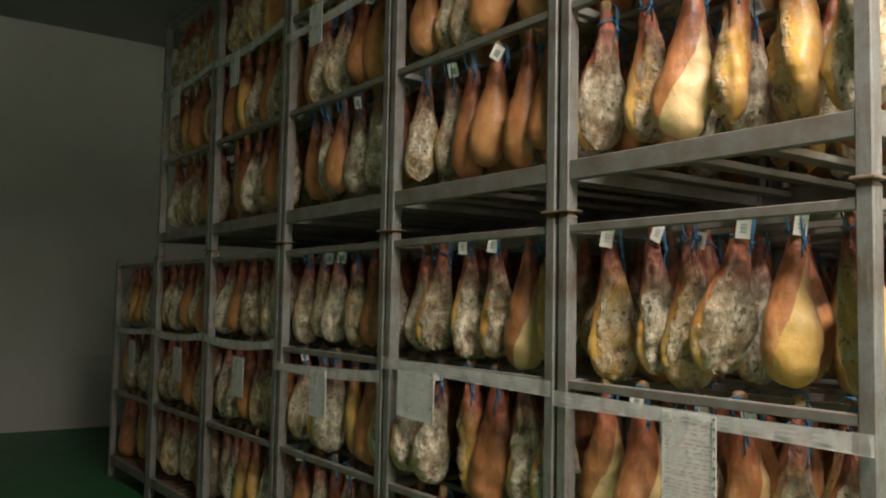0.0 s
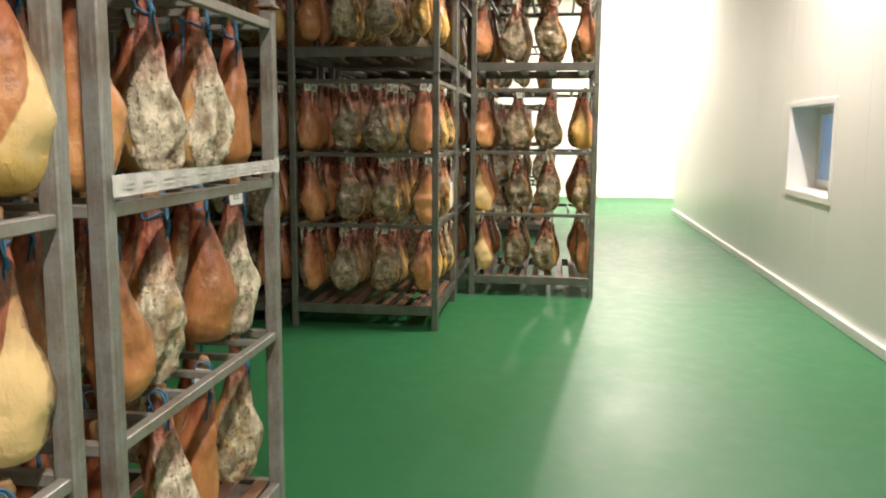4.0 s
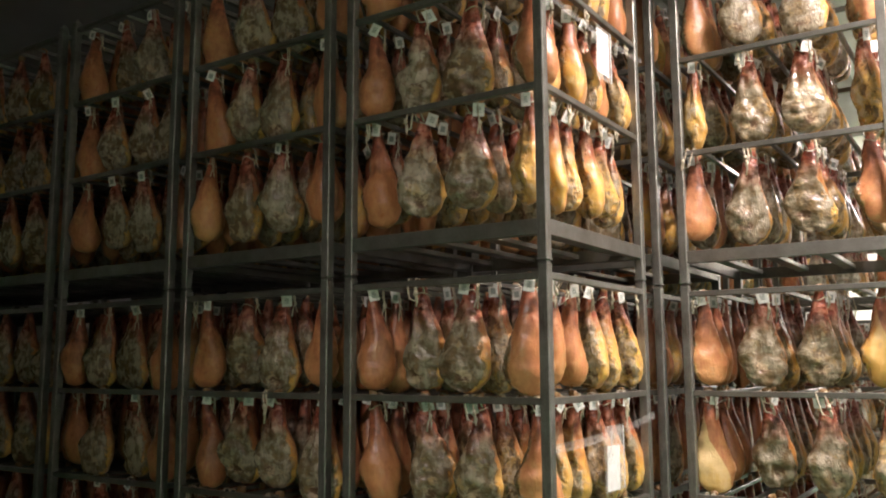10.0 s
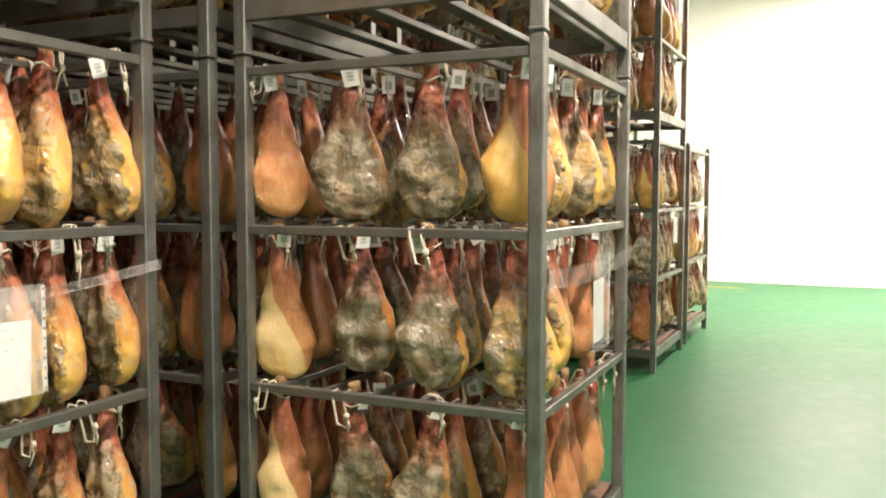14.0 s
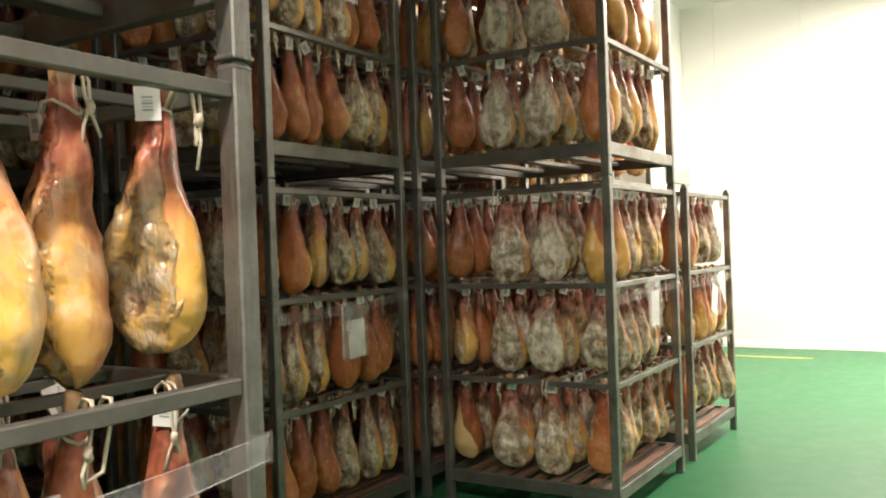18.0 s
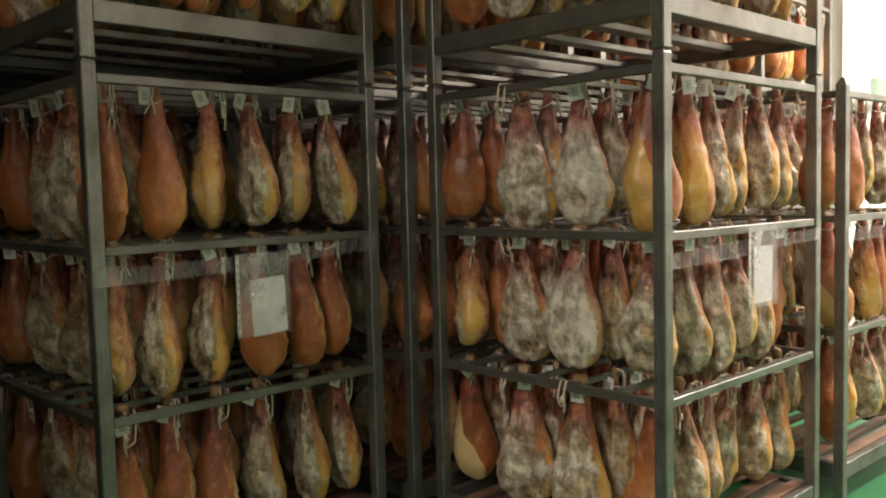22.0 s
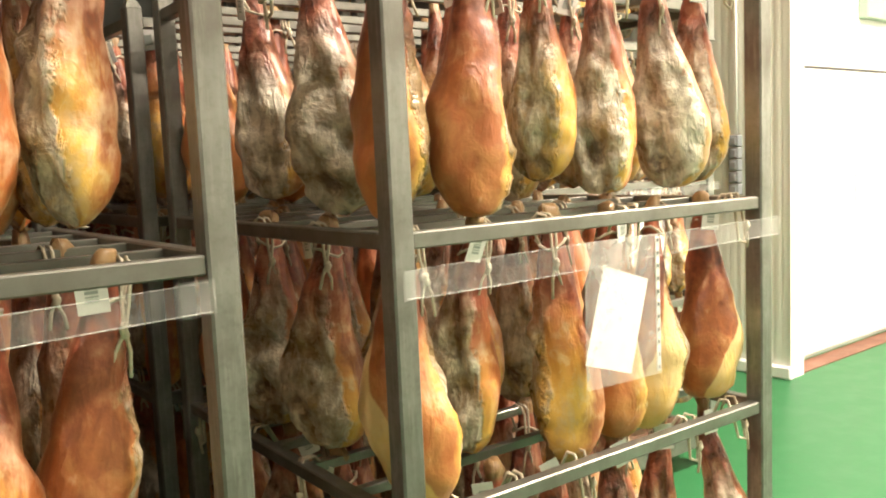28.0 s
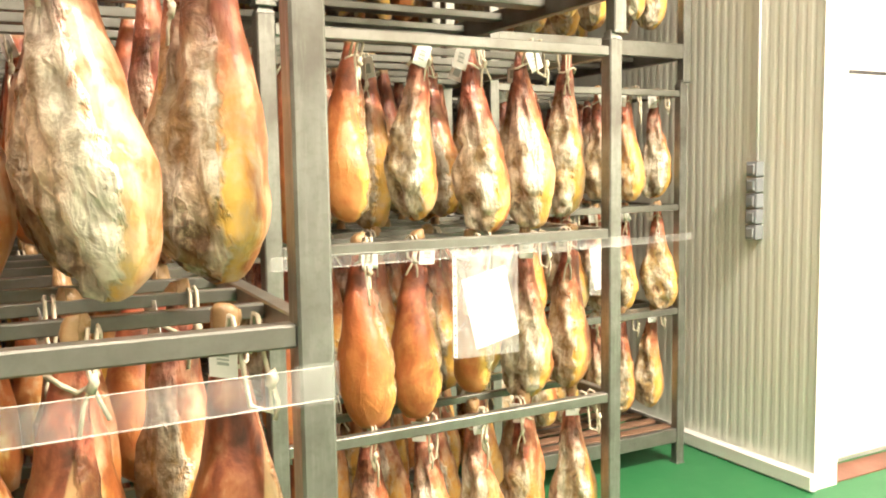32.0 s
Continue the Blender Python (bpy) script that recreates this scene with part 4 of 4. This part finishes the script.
def hang(rack, level, tier, slot, separate, rng, deep):
    x0, y0, stacked, along, k, wide, turned = rack
    u, w, c, r = slot
    z = level * (RH + 0.005) + TIERS[block_of(x0)][tier] + 0.02
    look = look_of(rng, rack, level, tier, c, r)
    kind, (turn, leg) = rng.randrange(KINDS), facing(rng, along, look, c, r, 106 if x0 < 11 else 112 if x0 < 15 else 120)
    place = pose(x0, y0, 0, 0, 0, turned) @ pose(u * wide + rng.gauss(0, 0.008), w + rng.gauss(0, 0.008), z, rng.gauss(0, 2.8), rng.gauss(0, 2.8), turn)
    size = rng.uniform(0.96, 1.04)
    material, twine = kind_of(x0)
    flip = -1 if separate and leg < 0 else 1
    aim = rng.gauss(-38 if r == 0 else -70, 22)
    tag_turn = pose(0, 0, 0, 0, 0, flip * (aim - turn)) @ pose(0.018 * rng.uniform(-1, 1), -0.046, -0.006, 8, rng.gauss(0, 14), 0)
    has_tag = rng.random() < (0.84 if along else 0.25)
    if separate:
        key = kind, look, material.name
        if key not in near_mesh:
            near_mesh[key] = ham_mesh(*NEAR[kind], look, material, rng)
        th = tagged(new("ham", near_mesh[key]), HAM_LABELS[look] + ("" if along else ", blue twine"), "ham", "hams hung on the racks")
        th.matrix_basis = place @ Matrix.Diagonal((size * leg, size, size, 1))
        over = along and rng.random() < (0.85 if tier == 2 else 0.4)
        outward = (-90 if over and c == 0 and r else 0) - turn
        part("twine", rail_ropes[rng.randrange(6)] if over else rope_mesh[twine.name][rng.randrange(8)], th, "", pose(0, 0, 0, 0, 0, outward * (1 if leg > 0 else -1)))
        if has_tag:
            tg = part("tag", tag_mesh, th, "white card tag", tag_turn)
            part("barcode", barcode_mesh, tg)
        return
    bag = stuff_parts.setdefault((x0, y0, level), ([], [], [], [], [0]))
    verts, faces, marks = (CORE if deep else FAR)[kind]
    mm = np.array(place @ Matrix.Diagonal((size * leg, size, size, 1)))
    add_stuff(bag, verts @ mm[:3, :3].T + mm[:3, 3], faces, mark_columns(marks, rng.random(), look, rng), 0)
    if k < 3 and not deep:
        rv, rf = rope_sets[rng.randrange(8)]
        mr = np.array(place @ pose(0, 0, 0, 0, 0, -turn))
        add_stuff(bag, np.array(rv) @ mr[:3, :3].T + mr[:3, 3], rf, np.zeros((len(rv), 8)), 1)
        if has_tag:
            mt = np.array(place @ tag_turn)
            tv = np.array([(a * 0.024, b * 0.0008, q) for q in (-0.064, 0.0) for a, b in ((-1, -1), (1, -1), (1, 1), (-1, 1))])
            add_stuff(bag, tv @ mt[:3, :3].T + mt[:3, 3], [(0, 1, 5, 4), (1, 2, 6, 5), (2, 3, 7, 6), (3, 0, 4, 7), (4, 5, 6, 7), (3, 2, 1, 0)], np.zeros((8, 8)), 2)
            bv = tv * (0.5, 2.2, 0.46) + (0, 0, -0.02)
            add_stuff(bag, bv @ mt[:3, :3].T + mt[:3, 3], [(0, 1, 5, 4), (2, 3, 7, 6)], np.zeros((8, 8)), 3)


def add_stuff(bag, verts, faces, marks, slot):
    o = bag[4][0]
    bag[0].append(verts)
    bag[1].extend(tuple(i + o for i in q) for q in faces)
    bag[2].append(marks)
    bag[3].extend([slot] * len(faces))
    bag[4][0] += len(verts)


rng = random.Random(11)
for rack in RACKS:
    x0, y0, stacked, along, k, wide, turned = rack
    for level in range(2 if stacked else 1):
        for tier in range(3):
            for slot in slots(along):
                c, r = slot[2], slot[3]
                outer = r == 0 or c == 0
                deep = not outer and not (k == 0 and (r < 2 or c < 2))
                near = k == 0 and (level == 0 or tier == 2 or tier == 1 and x0 > 5) or k == 1 and level == 0 and x0 in (2.627, 8.438) and (r == 0 if x0 < 5 else c == 0)
                hang(rack, level, tier, slot, outer and near, rng, deep)

for (x0, y0, level), (verts, faces, marks, slots_, count) in stuff_parts.items():
    along = x0 > 5
    me = bpy.data.meshes.new("hanging_hams")
    allv = np.concatenate(verts)
    me.from_pydata(allv.tolist(), [], faces)
    for material in kind_of(x0) + (CARD, STAMP):
        me.materials.append(material)
    me.polygons.foreach_set("material_index", slots_)
    me.polygons.foreach_set("use_smooth", [s < 2 for s in slots_])
    set_marks(me, np.concatenate(marks))
    tagged(new("hanging_hams", me), "rows of cured hams hung by twine inside a steel rack", "hams", "hams hung on the racks", "stuff")

# ---- bands of film and document sleeves ----
def film_band(p, q, sag, width, material, label):
    """A band of plastic film from p to q that wraps round the posts at both ends."""
    p, q = Vector(p), Vector(q)
    n = 14
    verts, faces = [], []
    for i in range(n + 1):
        s = i / n
        c = p.lerp(q, s)
        c.z -= sag * 4 * s * (1 - s)
        wob = 0.003 * math.sin(9 * s + p.x)
        w = width * (1 + 0.12 * math.sin(5 * s + p.y))
        verts += [(c.x, c.y + wob, c.z - w / 2), (c.x, c.y - wob, c.z + w / 2)]
    faces = [(2 * i, 2 * i + 2, 2 * i + 3, 2 * i + 1) for i in range(n)]
    me = mesh_of("film_band", verts, faces, material, True)
    th = tagged(new("film_band", me), label, "film band", "bands round the racks")
    for row, thick in ((0, 0.0013), (1, 0.0008)):
        rim = [(verts[2 * i + row][0], verts[2 * i + row][1] - 0.002, verts[2 * i + row][2]) for i in range(n + 1)]
        v, f = tube_path(rim, thick, 5)
        part("folded_edge", mesh_of("folded_edge", v, f, FILM_EDGE, True), th, "bright folded edge")
    for end, s in ((p, 0.05), (q, -0.05)):
        d = (q - p).normalized()
        e = end + d * s
        me = mesh_of("wrapped_end", [(a.x, a.y - 0.003, a.z + h) for h in (-width * 0.56, width * 0.56) for a in (end - d * 0.008 * (1 if s > 0 else -1), e)], [(0, 1, 3, 2)], material)
        part("wrapped_end", me, th, "creased end stuck round the post")
    if material is FILM_WHITE:
        span = (q - p).length
        d = (q - p) / span
        flat = Vector((d.y, -d.x, 0)) * 0.004
        if flat.x > 0 and abs(d.y) > 0.5 or flat.y > 0 and abs(d.x) > 0.5:
            flat = -flat
        for k in range(int(span / 0.105)):
            s = (k + 0.6) * 0.105 / span
            c = p.lerp(q, s) + flat
            c.z -= sag * 4 * s * (1 - s)
            for dz in (-0.009, 0.004):
                me = mesh_of("print_bar", [c - d * 0.03 + Vector((0, 0, dz)), c + d * 0.03 + Vector((0, 0, dz)), c + d * 0.03 + Vector((0, 0, dz + 0.006)), c - d * 0.03 + Vector((0, 0, dz + 0.006))], [(0, 1, 2, 3)], PRINT)
                part("print_bar", me, th)
    return th


def sleeve(at, width, height, turn, paper_size, paper_at, paper_tilt, lines, lean=0.0, punched=1):
    """A clear document sleeve with a sheet of paper in it, hung on the band. turn: which way it faces (0: towards -y)."""
    base = pose(*at, 0, lean, turn)
    n = 6
    verts, faces = [], []
    for i in range(n + 1):
        for j in range(n + 1):
            x, z = width * (i / n - 0.5), -height * j / n
            verts.append((x, 0.004 * math.sin(3 * i / n + 2 * j / n), z))
    faces = [(i * (n + 1) + j, i * (n + 1) + j + 1, (i + 1) * (n + 1) + j + 1, (i + 1) * (n + 1) + j) for i in range(n) for j in range(n)]
    th = tagged(new("document_sleeve", mesh_of("document_sleeve", verts, faces, SLEEVE, True)), "clear plastic document sleeve with a white sheet, hung on film", "document sleeve", "sleeves on the racks")
    th.matrix_basis = base
    pw, ph = paper_size
    pm = pose(paper_at[0], 0.006, paper_at[1], 0, paper_tilt, 0)
    sheet = part("sheet", block("sheet", -pw / 2, -0.0006, -ph / 2, pw / 2, 0.0006, ph / 2, PAPER), th, "white sheet of paper", pm)
    if lines:
        bm = bmesh.new()
        rg = random.Random(int(at[0] * 100))
        zz = ph / 2 - 0.02
        while zz > -ph / 2 + 0.015:
            x = -pw / 2 + 0.012
            while x < pw / 2 - 0.02:
                ln = rg.uniform(0.01, 0.03)
                box_bm(bm, x, -0.0014, zz - 0.0016, min(x + ln, pw / 2 - 0.01), 0.0014, zz + 0.0016)
                x += ln + rg.uniform(0.006, 0.016)
            zz -= rg.uniform(0.010, 0.018)
        tagged(part("writing", bm_mesh("writing", bm, lines), sheet, "rows of small unreadable print"), kind="stuff")
    edge = part("punched_edge", block("punched_edge", -0.006, -0.001, -height + 0.006, 0.006, 0.001, -0.006, FILM_WHITE), th, "milky punched edge", pose(punched * (width / 2 - 0.007), -0.002, 0))
    bm = bmesh.new()
    for i in range(11):
        z = -height * (i + 0.5) / 11
        box_bm(bm, -0.0025, -0.002, z - 0.004, 0.0025, 0.002, z + 0.004)
    tagged(part("punched_strip", bm_mesh("punched_strip", bm, INK), edge), kind="stuff")
    return th


CLEAR = "clear stretch film band taped across the rack posts"
WHITE_BAND = "white printed plastic band sagging across the rack posts"
# first racks: faces towards the start
for k, (za, zb, sag) in enumerate(((1.275, 1.27, 0.0), (1.325, 1.305, 0.0), (1.23, 1.255, 0.01), (1.34, 1.35, 0.03), (1.34, 1.35, 0.03), (1.34, 1.35, 0.03))):
    y0 = 1.07 + 1.166 * k
    film_band((2.613, y0 + 1.14, za), (2.613, y0 + 0.01, zb), sag, 0.05, FILM_WHITE, WHITE_BAND)
    wide, tall = ((0.21, 0.31), (0.30, 0.22), (0.20, 0.26), (0.19, 0.26), (0.19, 0.26), (0.19, 0.26))[k]
    sleeve((2.607, y0 + (0.56, 0.86, 0.61, 0.52, 0.5, 0.5)[k], (1.295, 1.305, 1.25, 1.25, 1.25, 1.25)[k]), wide, tall, -90, (wide - 0.012, tall - 0.012), (0, -tall / 2), 2 if k == 1 else 0, RED_INK if k == 0 else PRINT)
    if 0 < k < 5:
        film_band((2.613, y0 + 1.14, za + RH - 0.02), (2.613, y0 + 0.01, zb + RH - 0.02), sag, 0.05, FILM_WHITE, WHITE_BAND)
        sleeve((2.607, y0 + 0.75, 1.33 + RH), 0.16, 0.26, -90, (0.15, 0.23), (0, -0.125), 0, PRINT)
film_band((3.985, 1.055, 1.385), (5.135, 1.055, 1.39), 0.0, 0.045, FILM_WHITE, WHITE_BAND)


def front(x0, y0, ends, sag, width, at, size, paper, paper_at, tilt, lines, edge=1, level=0, turned=0.0):
    """A clear band across a rack's walkway side with a sleeve hung on it; at: the sleeve's middle and top edge from the rack's corner."""
    z, drop = level * RH, math.tan(radians(turned))
    y0 -= 0.006
    reach = RX * (1.03 if x0 < 11 else 0.985 if x0 == 15.91 else 1) - 0.012
    film_band((x0 + 0.01, y0 - 0.013, ends[0] + z), (x0 + reach, y0 - 0.013 + drop * reach, ends[1] + z), sag, width, FILM, CLEAR)
    sleeve((x0 + at[0], y0 - 0.021 + drop * at[0], at[1] + z), *size, turned, paper, paper_at, tilt, lines, 0, edge)


A4 = (0.228, 0.308)
# second block
front(8.438, 0.926, (1.14, 1.22), 0.02, 0.03, (0.62, 1.20), A4, (0.148, 0.21), (-0.005, -0.20), 2, None)
front(8.438, 0.926, (1.22, 1.25), 0.02, 0.03, (0.64, 1.26), (0.18, 0.28), (0.15, 0.23), (0.0, -0.13), 0, None, 1, 1)
front(9.94, -0.305, (1.19, 1.205), 0.02, 0.055, (0.635, 1.235), (0.22, 0.36), (0.15, 0.23), (-0.02, -0.21), -2, None)
# third block
front(13.03, 1.402, (1.24, 1.29), 0.01, 0.048, (0.615, 1.285), A4, (0.148, 0.21), (0.025, -0.20), -3, None, -1)
front(13.03, 1.402, (1.24, 1.29), 0.01, 0.048, (0.66, 1.28), (0.17, 0.28), (0.148, 0.25), (0.0, -0.14), 0, None, 1, 1)
front(14.410, 0.166, (1.243, 1.28), 0.0, 0.048, (0.63, 1.335), A4, (0.148, 0.215), (0.015, -0.185), 1, PRINT, -1, 0, -1.3)
front(14.410, 0.166, (1.24, 1.29), 0.01, 0.048, (0.70, 1.28), (0.18, 0.32), (0.15, 0.25), (0.0, -0.15), 0, None, 1, 1, -1.3)
# last racks
front(15.91, 0.145, (1.25, 1.265), 0.0, 0.048, (0.555, 1.285), A4, (0.145, 0.208), (-0.015, -0.175), 17, None, 1, 0, -2.2)
front(17.275, 1.166, (1.30, 1.30), 0.0, 0.03, (0.63, 1.305), (0.218, 0.308), (0.148, 0.21), (0.02, -0.17), -13, None, -1)
front(18.610, 2.263, (1.15, 1.18), 0.0, 0.03, (0.60, 1.17), (0.16, 0.24), (0.13, 0.20), (0.0, -0.11), -10, None)
